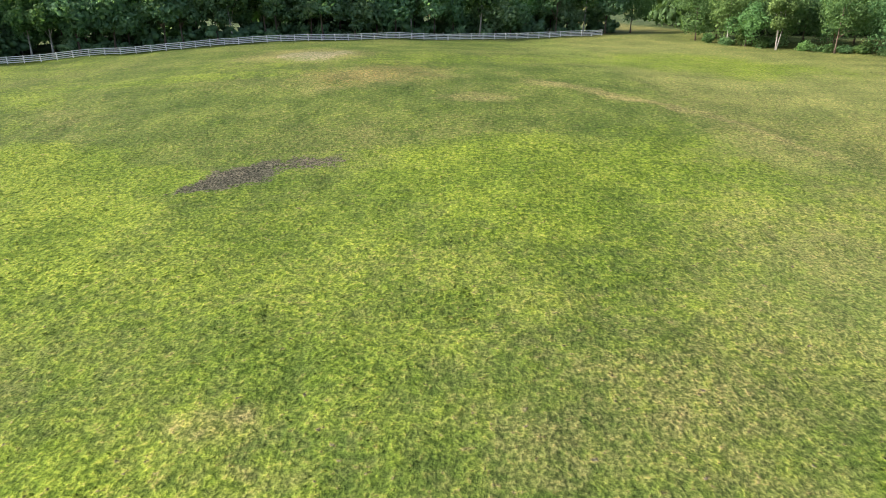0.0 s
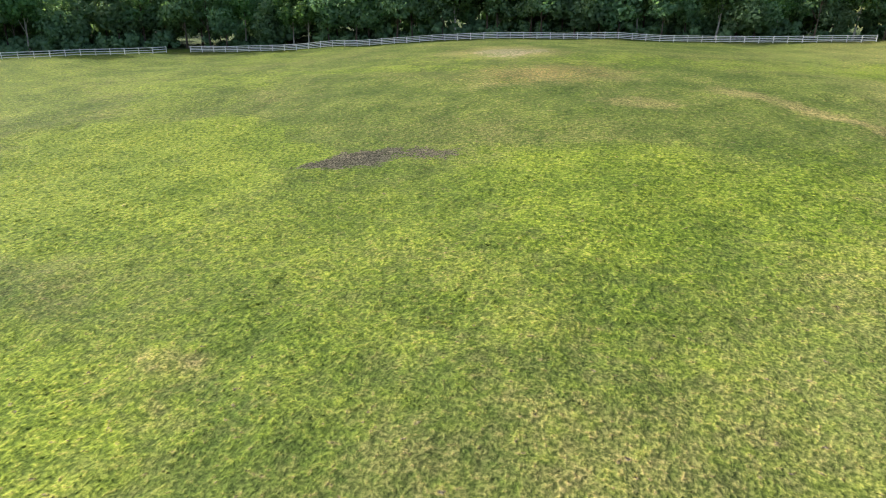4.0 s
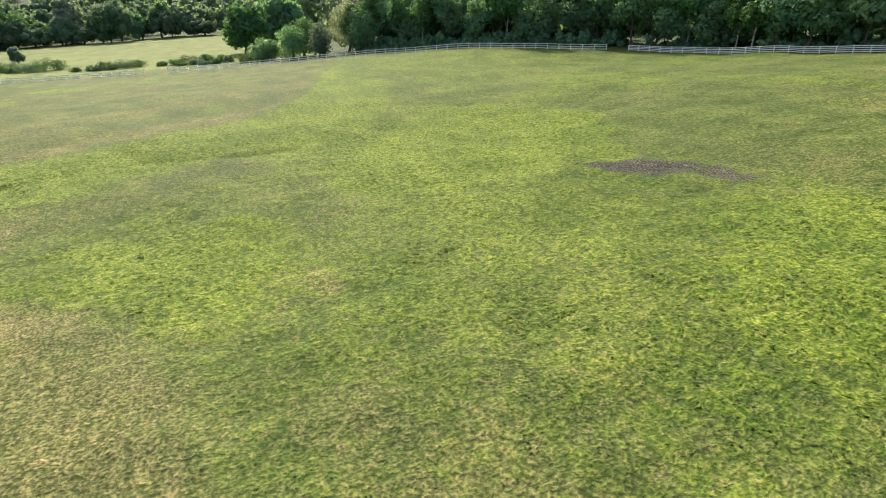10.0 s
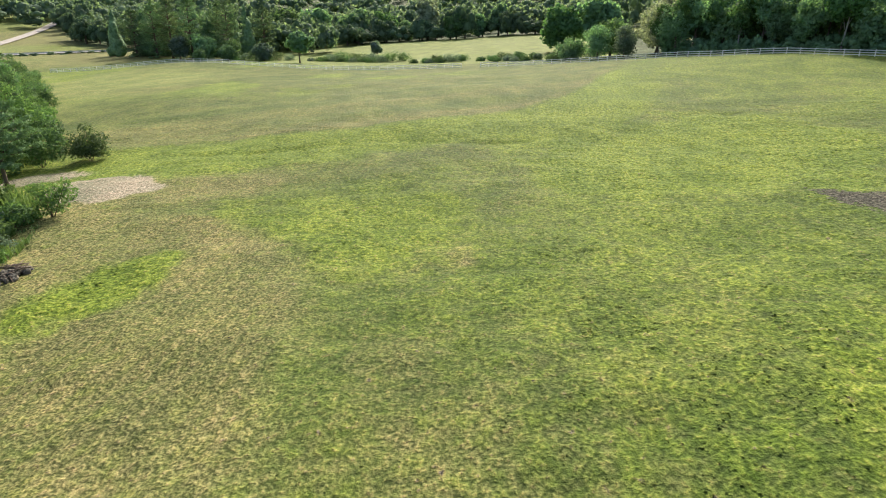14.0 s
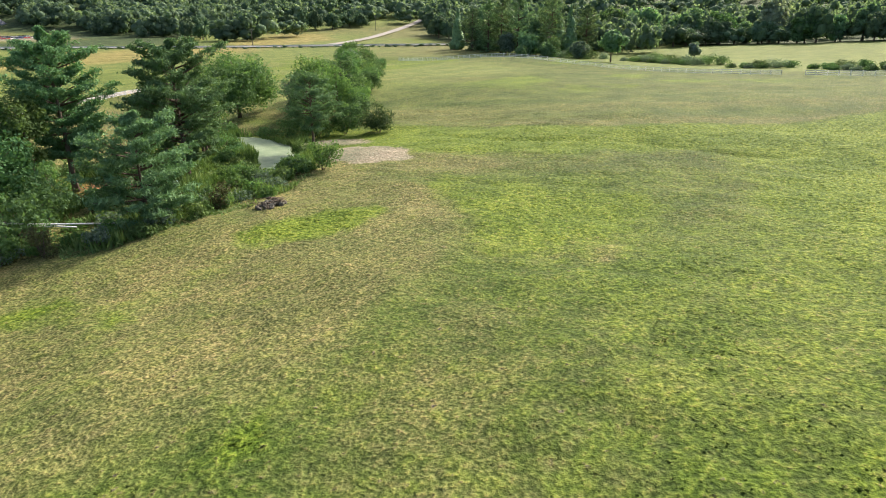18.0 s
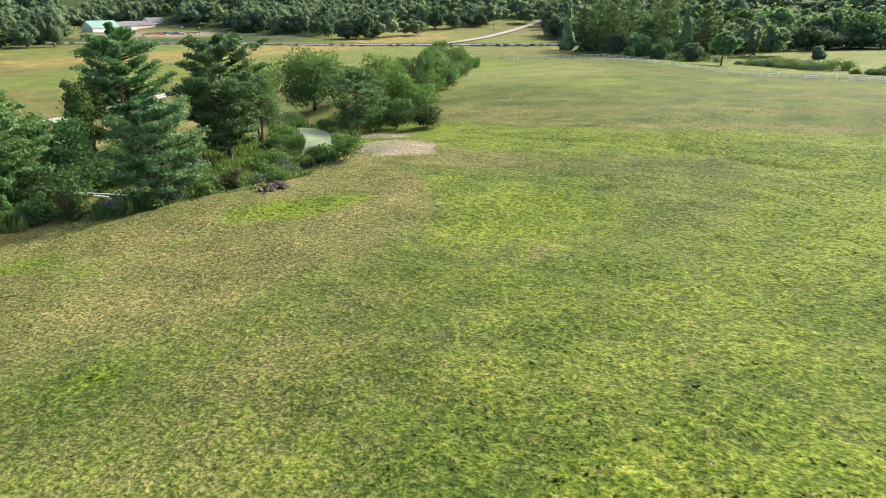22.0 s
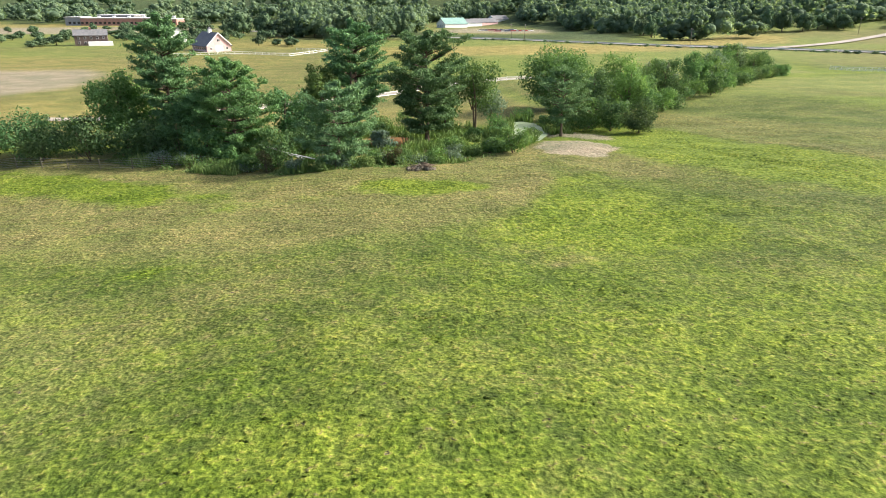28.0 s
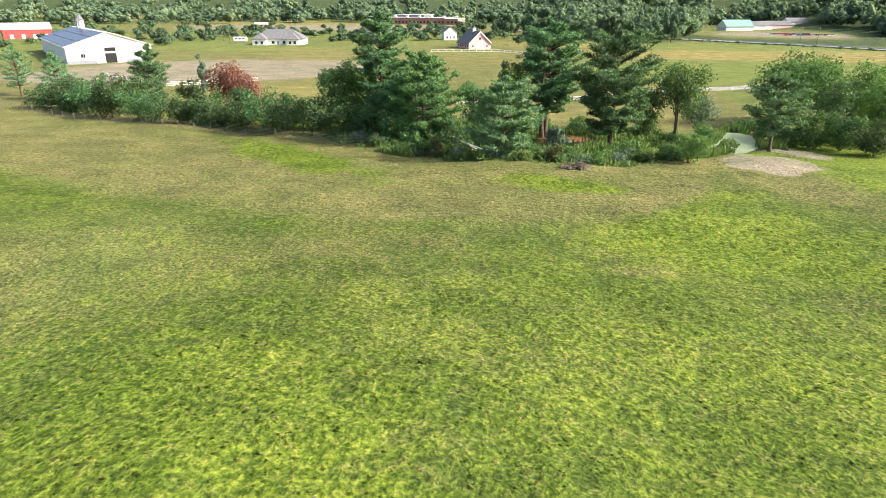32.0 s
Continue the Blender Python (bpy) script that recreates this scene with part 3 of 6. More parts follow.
    red = np.maximum(1.0 * blob(x, y, -5.2, -36, 5.5, 8, 0, 0.4, 0.4, 20), 0.22 * blob(x, y, -9, 94, 10, 6, 20, 0.6, 0.8, 30))
    # from 230 to 330 m out the turf goes over to the hay colour
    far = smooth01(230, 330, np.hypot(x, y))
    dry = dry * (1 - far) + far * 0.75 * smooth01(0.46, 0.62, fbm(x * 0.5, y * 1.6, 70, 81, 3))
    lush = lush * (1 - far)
    hay = smooth01(-190, -200, x - 0.3 * np.maximum(y - 10, 0)) * smooth01(-112, -100, y)
    dry = dry * (1 - 0.9 * hay)
    pale = np.maximum(hay, smooth01(-50, -75, y) * smooth01(-160, -130, x - 0.3 * y))
    dry = np.maximum(dry, 0.8 * smooth01(172, 182, y) * (x > 40) * (x < 75))
    dry = np.maximum(dry, 0.5 * smooth01(-56, -64, y) * smooth01(-110, -100, y) * smooth01(-50, -30, x) * smooth01(60, 40, x))
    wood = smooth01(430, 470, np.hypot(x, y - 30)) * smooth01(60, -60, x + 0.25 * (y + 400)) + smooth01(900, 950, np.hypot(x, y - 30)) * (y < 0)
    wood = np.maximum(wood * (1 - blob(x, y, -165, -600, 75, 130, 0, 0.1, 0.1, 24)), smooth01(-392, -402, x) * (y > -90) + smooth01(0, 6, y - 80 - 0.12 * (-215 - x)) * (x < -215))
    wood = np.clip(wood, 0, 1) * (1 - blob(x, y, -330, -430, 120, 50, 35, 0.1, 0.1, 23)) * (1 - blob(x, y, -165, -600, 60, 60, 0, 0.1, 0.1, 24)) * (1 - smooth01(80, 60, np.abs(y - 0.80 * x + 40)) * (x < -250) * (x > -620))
    dry = np.maximum(dry, 0.12 * smooth01(-70, -90, y) * smooth01(-60, -20, x))
    mown = blob(x, y, -58, -190, 55, 46, 0, 0.2, 0.1, 25)
    pale = np.maximum(pale, mown)
    lush = np.maximum(lush, 0.22 * mown)
    pale = np.maximum(pale, 0.85 * south * (1 - green) * (0.6 + 0.4 * smooth01(-10, 30, x)))
    pale = np.maximum(pale, 0.85 * blob(x, y, 52, 108, 26, 50, 20, 0.5, 0.4, 32))
    dry = dry * (1 - mown)
    pale = np.maximum(pale, 0.7 * blob(x, y, 31, 38, 13, 22, 5, 0.6, 0.6, 65))
    # floor behind the north fences, with tree shade put into its colour
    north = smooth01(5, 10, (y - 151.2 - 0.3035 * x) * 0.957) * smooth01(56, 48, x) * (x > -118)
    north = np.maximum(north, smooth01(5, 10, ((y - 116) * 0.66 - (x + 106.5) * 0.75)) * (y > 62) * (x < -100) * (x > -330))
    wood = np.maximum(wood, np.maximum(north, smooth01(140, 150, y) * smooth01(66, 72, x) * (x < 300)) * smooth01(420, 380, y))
    meadow = np.maximum(blob(x, y, -115, -288, 120, 40, 8, 0.2, 0.2, 22), blob(x, y, -300, -360, 90, 32, 35, 0.3, 0.2, 23))
    lush = lush * (1 - meadow)
    gold = 0.95 * meadow * smooth01(-238, -250, y)
    for cx, cy, rx, ry, turn, k in ((-300, -352, 62, 30, 40, 1.0), (-366, -480, 40, 16, 30, 0.8), (20, -345, 60, 34, 0, 0.7), (110, -225, 46, 34, -30, 0.42), (150, -262, 40, 12, 0, 0.6), (-20, -74, 26, 16, 0, 0.5), (62, -92, 62, 22, -14, 0.5), (40, -235, 40, 40, 0, 0.4), (340, -740, 190, 110, 0, 0.8), (700, -800, 220, 90, 0, 0.5)):
        gold = np.maximum(gold, k * blob(x, y, cx, cy, rx, ry, turn, 0.25, 0.3, cx + 7))
    gold = np.maximum(gold, 0.22 * west * smooth01(0.52, 0.70, stripe + 0.12 * smooth01(18, 2, edge - x)) * smooth01(-120, -70, x))
    wood = wood * (1 - smooth01(0.2, 0.6, gold))
    lush = np.maximum(lush, 0.6 * blob(x, y, -352, -262, 34, 18, 40, 0.2, 0.2, 66))
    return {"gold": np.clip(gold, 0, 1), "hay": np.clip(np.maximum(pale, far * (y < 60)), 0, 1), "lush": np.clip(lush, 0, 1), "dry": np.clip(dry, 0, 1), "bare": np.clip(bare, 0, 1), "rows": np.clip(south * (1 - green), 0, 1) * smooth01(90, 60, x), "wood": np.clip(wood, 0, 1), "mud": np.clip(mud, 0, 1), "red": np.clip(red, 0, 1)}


gx, gy = np.meshgrid(xs, ys)
gx, gy = gx.ravel(), gy.ravel()
nx, ny = len(xs), len(ys)
i, j = np.meshgrid(np.arange(nx - 1), np.arange(ny - 1))
k = (j * nx + i).ravel()
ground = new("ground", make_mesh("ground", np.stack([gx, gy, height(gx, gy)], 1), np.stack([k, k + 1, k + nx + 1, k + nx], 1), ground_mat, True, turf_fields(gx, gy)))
tagged(ground, "rolling green pasture with dry, lush and worn patches", "ground", kind="structure")

# grass tufts over the part of the pasture that the way passes over
n = 210000
ang, rad = rng.uniform(0, 2 * np.pi, n), 78 * np.sqrt(rng.uniform(0, 1, n)) ** 1.25
tx, ty = 2 + rad * np.cos(ang), 32 + rad * np.sin(ang)
keep = (ty > -8 - 0.35 * np.maximum(tx, 0)) & (tx > -75) & (fbm(tx, ty, 0.9, 77, 3) > rng.uniform(0.34, 0.60, n))
tx, ty = tx[keep], ty[keep]
tf = turf_fields(tx, ty)
n = len(tx)
size = rng.uniform(0.05, 0.15, n) * (0.75 + 0.5 * tf["lush"]) * (1 - 0.5 * tf["dry"]) * (1 - 0.7 * tf["bare"])
tall = size * rng.uniform(0.2, 0.7, n)
tz = height(tx, ty) - 0.02
a0 = rng.uniform(0, 2 * np.pi, n)
corner = [np.stack([tx + size * np.cos(a0 + q) * rng.uniform(0.6, 1.3, n), ty + size * np.sin(a0 + q) * rng.uniform(0.6, 1.3, n), tz], 1) for q in (0, 2.1, 4.2)]
tip = np.stack([tx + rng.normal(0, 0.5, n) * size, ty + rng.normal(0, 0.5, n) * size, tz + tall], 1)
tv = np.stack([*corner, tip], 1).reshape(-1, 3)
k = np.arange(n)[:, None] * 4
tuft_faces = np.concatenate([k + [[0, 1, 3]], k + [[1, 2, 3]], k + [[2, 0, 3]]])
grass = new("grass", make_mesh("grass", tv, tuft_faces, tuft_mat, False, {key: np.repeat(v, 4) for key, v in tf.items()}))
tagged(grass, "short uneven tufts of grazed pasture grass", "grass", kind="stuff")

# ---- pond ----
ang = np.linspace(0, 1, 26)
px_, py_, pr_ = (np.interp(ang * (len(POND) - 1), np.arange(len(POND)), [p[q] for p in POND]) for q in range(3))
way = unit(np.gradient(np.stack([px_, py_], 1), axis=0))
side = np.stack([-way[:, 1], way[:, 0]], 1)
wide = (pr_ + 0.8)[:, None]
rows_ = [np.stack([px_, py_], 1) + side * wide * q for q in (-1, -0.5, 0, 0.5, 1)]
pv = np.stack([np.concatenate([r_, np.full((26, 1), WATER)], 1) for r_ in rows_], 1).reshape(-1, 3)
i, j = np.meshgrid(np.arange(25), np.arange(4), indexing="ij")
k = (i * 5 + j).ravel()
pond = tagged(new("pond", make_mesh("pond", pv, np.stack([k, k + 5, k + 6, k + 1], 1), duckweed, True)), "still pond under a pale green film of duckweed", "water", kind="structure")

# ---- rail fences ----
def cube_mesh(name, mat, bevel=0.0):
    bm = box_bm(0, 1, -0.5, 0.5, -0.5, 0.5)
    me = bpy.data.meshes.new(name)
    bm.to_mesh(me)
    bm.free()
    me.materials.append(mat)
    return me


rail_mesh, post_mesh = cube_mesh("rail", rail_paint), cube_mesh("post", rail_paint)


def stretched(a, b, wide, tall, over=0.0):
    """The pose that lays the unit bar from a to b."""
    a, b = Vector(a), Vector(b)
    d = b - a
    q = d.to_track_quat("X", "Z")
    return Matrix.Translation(a) @ q.to_matrix().to_4x4() @ Matrix.Diagonal((d.length + over, wide, tall, 1))


def rail_fence(way, label, rails=4, high=1.35, step=2.9):
    """Posts and rails along a line of ground points."""
    root = tagged(new("rail_fence"), label, "fence", "white rail fences")
    pts = [Vector(p) for p in way]
    root.location = (pts[0].x, pts[0].y, ground_at(pts[0].x, pts[0].y))
    base = root.location
    spots = []
    for a, b in zip(pts, pts[1:]):
        m = max(1, round((b - a).length / step))
        spots += [a.lerp(b, q / m) for q in range(m)]
    spots.append(pts[-1])
    feet = [Vector((p.x, p.y, ground_at(p.x, p.y))) - base for p in spots]
    for f in feet:
        lean = Vector((rng.normal(0, 0.015), rng.normal(0, 0.015), 0))
        child("post", post_mesh, root, stretched(f - Vector((0, 0, 0.25)), f + Vector((0, 0, high + 0.1)) + lean, 0.14, 0.14))
    for a, b in zip(feet, feet[1:]):
        for q in range(rails):
            z = Vector((0, 0, 0.28 + (high - 0.32) * q / (rails - 1) + rng.normal(0, 0.012)))
            child("rail", rail_mesh, root, stretched(a + z, b + z + Vector((0, 0, rng.normal(0, 0.012))), 0.06, 0.135))
    return root


rail_fence([(-103.0, 120.0), (-42, 138.5), (42.4, 164.2)], "long white four-rail fence along the edge of dark woods")
rail_fence([(-175.0, 14.1), (-163, 44.5), (-106.5, 116.0)], "white three-rail fence curving over the pasture crest", 3)
rail_fence([(-194.5, -152.0), (-193, -115), (-190, -55), (-177.2, 7.7)], "white three-rail fence between pasture and hay field", 3)

# ---- trees ----
def crown_points(r, h0, h1, rad, lobes, n, squash=0.85, knob=1.0, ragged=0.55):
    """Places and outward ways on an uneven cluster of lobes between heights h0 and h1."""
    mid, half = (h0 + h1) / 2, (h1 - h0) / 2
    ang, u = r.uniform(0, 2 * np.pi, lobes), r.uniform(-0.95, 1, lobes)
    ring = np.sqrt(1 - u * u * 0.8) * r.uniform(0.30, 0.86, lobes)
    centre = np.stack([rad * ring * np.cos(ang), rad * ring * np.sin(ang), mid + half * 0.68 * u], 1)
    ring, size = ring ** (1.0 / (2 - knob)) if knob < 1 else ring, knob * rad * r.uniform(0.20, 0.50, lobes) * (1 - 0.28 * np.maximum(u, 0))
    centre[0], size[0] = (0, 0, mid), rad * 0.55
    pick = r.choice(lobes, n, p=size ** 2 / (size ** 2).sum())
    out = unit(r.normal(size=(n, 3)))
    place = centre[pick] + out * (size[pick] * r.uniform(0.72, 1.06, n))[:, None] * [1, 1, squash]
    place += r.normal(0, 0.04 * rad, (n, 3))
    sprig = r.uniform(0, 1, n) < 0.10                     # loose outer shoots
    place[sprig] += out[sprig] * (size[pick[sprig]] * r.uniform(0.0, 0.55, sprig.sum()))[:, None] * [1, 1, 0.9]
    place[:, 2] = np.clip(place[:, 2], h0 + r.uniform(0, 0.1 * half, n), None)
    skew = r.uniform(0.84, 1.18)
    place[:, 0], place[:, 1] = place[:, 0] * skew, place[:, 1] / skew
    ways = unit(out + ragged * r.normal(size=(n, 3)) + [0, 0, 0.35])
    return place, ways, centre, size


def limbs(r, h, trunk_r, crown_base, targets, lean=0.0, forks=1):
    """A tapered trunk that splits into limbs towards the lobes of the crown."""
    stem, out = [], []
    for f in range(forks):
        off = np.array([r.normal(0, 0.5), r.normal(0, 0.5), 0]) * (forks > 1)
        top = np.array([lean * h + r.normal(0, 0.02 * h), r.normal(0, 0.02 * h), h * 0.82]) + 2.2 * off
        t = np.linspace(0, 1, 7)[:, None]
        line = off * 0.4 + t * top + np.sin(t * np.pi) * [[r.normal(0, 0.02 * h), r.normal(0, 0.02 * h), 0]]
        line[0, 2] = -0.4
        rad = trunk_r / math.sqrt(forks) * (1 - 0.85 * t[:, 0])
        rad[0] *= 1.5
        stem.append(tube(line, rad, 7))
        for c in targets[f::forks]:
            s = np.clip((c[2] - 0.25 * h) / (0.82 * h), 0.25, 0.85)
            a = off * 0.4 + s * top
            m = (a + c) / 2 + [0, 0, 0.04 * h]
            r0 = trunk_r * 0.42 * (1 - 0.6 * s)
            out.append(tube([a, m, c], [r0, r0 * 0.6, r0 * 0.2], 5))
    return stem, out


LEAF = 0.60      # size of leaf clumps
MORE = 2.6       # their number


def broadleaf(name, x, y, h, rad, leaf, label, category="tree", group="", base=0.22, n=2200, size=0.34, lobes=20, trunk=None, bark_mat=None, seed=0, forks=1, squash=0.85, sink=0.15, knob=1.0, split=True):
    """A broadleaf tree: trunk with limbs, and a crown of leaf clumps."""
    r = np.random.default_rng(1000 + seed)
    n, size = int(n * MORE), size * LEAF
    place, ways, centre, _ = crown_points(r, base * h, h, rad, lobes, n, squash, knob)
    root = tagged(new(name), label, category, group)
    root.location = (x, y, ground_at(x, y) - sink)
    stem, arms = limbs(r, h, trunk or 0.022 * h + 0.05, base, centre[:7], 0.0, forks)
    for v, f in (stem if split else [joined(stem + arms)]):
        child("trunk", make_mesh("trunk", v, f, bark_mat or bark, True), root)
    for v, f in (arms if split else []):
        child("limb", make_mesh("limb", v, f, bark_mat or bark, True), root)
    v, f = cards(place, ways, r.uniform(0.6, 1.35, n) * size, r)
    child("crown", make_mesh("crown", v, f, leaf), root)
    return root


def pine(name, x, y, h, rad, leaf, label, base=0.18, whorls=13, seed=0, clumps=17, tufts=18, stems=1, sink=0.2, top_round=0.55, n_size=0.25, group="pines by the pond"):
    """A pine: straight trunk, tiers of limbs and flat plates of needle clumps."""
    r = np.random.default_rng(3000 + seed)
    root = tagged(new(name), label, "tree", group)
    root.location = (x, y, ground_at(x, y) - sink)
    woody, places, ways, sizes = [], [], [], []
    for s in range(stems):
        off = np.array([r.normal(0, 0.7), r.normal(0, 0.7), 0]) * (s > 0)
        t = np.linspace(0, 1, 8)
        line = np.stack([off[0] * (1 + t) + r.normal(0, 0.05, 8), off[1] * (1 + t) + r.normal(0, 0.05, 8), -0.4 + t * (h * 0.97 + 0.4)], 1)
        rr = (0.018 * h + 0.06) * (1 - 0.9 * t)
        rr[0] *= 1.4
        woody.append(tube(line, rr, 8))
    for w in range(whorls):
        u = w / (whorls - 1)
        z0 = h * (base + (0.97 - base) * u)
        reach = rad * (0.62 + 0.38 * math.sin(min(1.0, u / 0.35) * math.pi / 2)) if u < 0.35 else rad * (1 - 0.93 * ((u - 0.35) / 0.65) ** (1.1 + top_round)) + 0.2
        for b in range(int(7 + 3 * (u < 0.6))):
            ang = (b + r.uniform(0, 0.8)) * 2 * np.pi / 8 + w * 1.1
            ln = reach * r.uniform(0.55, 1.12)
            rise = r.uniform(0.02, 0.32) + 0.42 * u
            way = np.array([math.cos(ang), math.sin(ang), rise])
            a = np.array([0, 0, z0 + r.normal(0, 0.025 * h)])
            e = a + way * ln
            m = a + way * ln * 0.55 + [0, 0, -0.05 * ln]
            woody.append(tube([a, m, e], [0.05 + 0.012 * ln, 0.04, 0.012], 4))
            flank = np.array([-math.sin(ang), math.cos(ang), 0])
            for q in range(clumps):
                s = r.uniform(0.22, 1.0) ** 0.75
                c = a + (m - a) * min(1, s * 2) * (s < 0.5) + (s >= 0.5) * ((m - a) + (e - m) * (2 * s - 1))
                fan = r.uniform(-1, 1) * (0.10 + 0.30 * ln * s * (1.15 - 0.6 * s))       # the bough spreads like a hand
                c = c + flank * fan + [0, 0, 0.10 + 0.10 * abs(fan) + r.normal(0, 0.07)]
                spread = 0.14 + 0.028 * ln
                p = c + r.normal(size=(tufts, 3)) * [spread, spread, 0.12] + [0, 0, 0.06]
                places.append(p)
                ways.append(unit(r.normal(size=(tufts, 3)) * 0.75 + [0.35 * way[0], 0.35 * way[1], 0.7]))
                sizes.append(r.uniform(0.6, 1.25, tufts) * n_size)
    v, f = joined(woody)
    child("trunk", make_mesh("trunk", v, f, bark, True), root)
    p, wv, sz = np.concatenate(places), np.concatenate(ways), np.concatenate(sizes)
    v, f = cards(p, wv, sz * 0.95, r, 0.30, 0.2)
    child("crown", make_mesh("crown", v, f, leaf), root)
    return root


def shrub(x, y, h, rad, leaf, label, seed=0, n=900, size=0.26, name="shrub", group="", lobes=12):
    """A bush of several stems with leaf clumps down to the ground."""
    r = np.random.default_rng(5000 + seed)
    n, size = int(n * 1.8), size * LEAF
    place, ways, centre, _ = crown_points(r, 0.02 * h, h, rad, lobes, n, 0.8)
    root = tagged(new(name), label, "bush", group)
    root.location = (x, y, ground_at(x, y) - 0.1)
    for c in centre[:5]:
        child("stem", make_mesh("stem", *tube([(0, 0, -0.2), c * 0.5, c], [0.06, 0.04, 0.015], 4), bark, True), root)
    v, f = cards(place, ways, r.uniform(0.6, 1.35, n) * size, r)
    child("crown", make_mesh("crown", v, f, leaf), root)
    return root


# pines and broadleaf trees between pasture and pond
pine("white_pine", -0.9, -38.6, 17.2, 5.6, needle_dark, "tall dark pine with two bare lower stems", 0.27, 12, 1, stems=2, top_round=2.2, clumps=22)
pine("white_pine", -10.7, -30.7, 15.6, 6.2, needle_dark, "broad dark green pine beside the pond", 0.16, 12, 2, top_round=2.6, clumps=24)
pine("white_pine", 3.3, -14.8, 9.8, 4.9, needle_blue, "low blue-green pine on the pasture bank", 0.04, 8, 3, top_round=2.2, clumps=22, n_size=0.23)
pine("white_pine", -33.0, -32.8, 10.6, 4.6, needle_blue, "small open pine with a bare trunk by the sand", 0.30, 7, 4, top_round=0.8, clumps=10)
pine("white_pine", 26.0, -36.6, 18.6, 4.4, needle_dark, "tall dark dense pine above the hedge", 0.22, 14, 5, top_round=2.2)
pine("white_pine", 89.0, -64.0, 12.8, 4.4, needle_dark, "dark green pine behind the wire fence", 0.06, 10, 6)
pine("white_pine", 113.0, -62.5, 10.2, 4.6, needle_blue, "light thin young larch by the wire fence", 0.12, 9, 7, clumps=8, tufts=10)
pine("white_pine", 129.0, -68.0, 11.5, 4.6, needle_blue, "thin open young larch by the wire fence", 0.25, 8, 8, clumps=8, tufts=9)
broadleaf("oak_tree", -48.3, -71.6, 14.2, 9.6, leaf_mid, "broad domed oak with a dense round crown", base=0.02, n=4200, size=0.44, lobes=70, seed=11, knob=0.62)
broadleaf("maple_tree", -21.8, -44.0, 12.8, 4.9, leaf_mid, "round-headed maple with slim forked stems", base=0.36, n=2200, size=0.32, seed=12, forks=2)
broadleaf("ash_tree", 5.0, -35.0, 13.0, 3.6, leaf_light, "light green ash tree with an airy crown", base=0.25, n=2600, size=0.30, lobes=34, seed=13, squash=0.6, knob=0.8)
pine("white_pine", 16.4, -26.2, 12.6, 5.6, needle_fresh, "broad fresh green pine in the hedge, feathery to the ground", 0.03, 11, 14, top_round=2.0, clumps=24)
broadleaf("ash_tree", 33.0, -38.5, 12.6, 4.9, leaf_light, "light green tree standing in the hedge", base=0.05, n=3200, size=0.36, lobes=24, seed=15)
broadleaf("maple_tree", 9.5, -31.0, 9.0, 4.0, leaf_dark, "dark leafy tree in the hedge", base=0.03, n=2200, size=0.34, seed=16)
broadleaf("copper_beech", 67.0, -62.0, 11.6, 5.0, leaf_copper, "copper-red leaved tree behind the hedge", base=0.14, n=2600, size=0.36, seed=17)
broadleaf("dead_tree", 80.0, -70.0, 13.6, 1.7, leaf_grey, "dying tree trunk wrapped in pale ivy", base=0.10, n=1000, size=0.34, lobes=12, seed=18, trunk=0.32, squash=1.2)
broadleaf("maple_tree", 21.0, -31.5, 10.4, 4.2, leaf_dark, "dark green tree beneath the tall pine", base=0.03, n=2400, size=0.34, seed=19)

# hedge along the wire fence, dark and overgrown
r = np.random.default_rng(61)
for q in range(17):
    t = q / 16
    hx = 27 + 76 * t + r.normal(0, 1.2)
    hy = np.interp(hx, (17, 25, 37, 48, 58, 72, 82, 105, 125), (-21, -22.5, -25, -30.5, -31.5, -34, -34.5, -44, -52)) - r.uniform(3.6, 6.5)
    shrub(hx, hy, r.uniform(4.6, 8.2), r.uniform(3.0, 4.6), (leaf_hedge, leaf_dark, leaf_hedge)[q % 3], "dense dark hedge bush along the wire fence", 100 + q, 1150, 0.32, group="hedge bushes")
for q in range(10):
    hx, hy = 30 + 8.2 * q + r.normal(0, 1.5), -35 - 2.4 * q + r.normal(0, 1.8)
    shrub(hx, hy, r.uniform(5.6, 8.4), r.uniform(3.0, 4.2), (leaf_dark, leaf_hedge)[q % 2], "tall dense bush at the back of the hedge", 130 + q, 1000, 0.36, group="hedge bushes")
for q, (hx, hy, hh, hr) in enumerate(((17, -21.5, 3.0, 1.8), (14.2, -18, 3.4, 1.2), (20.5, -24.5, 5.0, 3.0), (11, -23, 4.4, 2.8), (7.5, -26, 5.0, 3.0), (1.5, -25, 3.0, 2.2), (-3.2, -24.5, 3.4, 1.6), (24, -28, 5.6, 3.2))):
    shrub(hx, hy, hh, hr, (leaf_mid, leaf_light, leaf_dark, leaf_dark, leaf_dark, leaf_mid, leaf_grey, leaf_dark)[q], "uneven bush at the foot of the trees", 160 + q, 900, 0.28, group="bank bushes")
for q, (hx, hy, hh, hr) in enumerate(((-3.2, -13.6, 2.6, 1.5), (0.4, -11.6, 1.2, 1.3), (8.5, -13.2, 2.4, 1.2), (12.0, -15.4, 3.2, 1.3), (5.6, -11.4, 1.3, 1.2), (-8.6, -13.2, 1.2, 1.4), (-11.2, -15.0, 1.9, 1.5))):
    shrub(hx, hy, hh, hr, (leaf_russet, herb_mat, leaf_grey, leaf_russet, herb_mat, leaf_light, leaf_grey)[q], "thin scrubby bush on the overgrown bank", 175 + q, 420, 0.18, group="bank bushes", lobes=9)
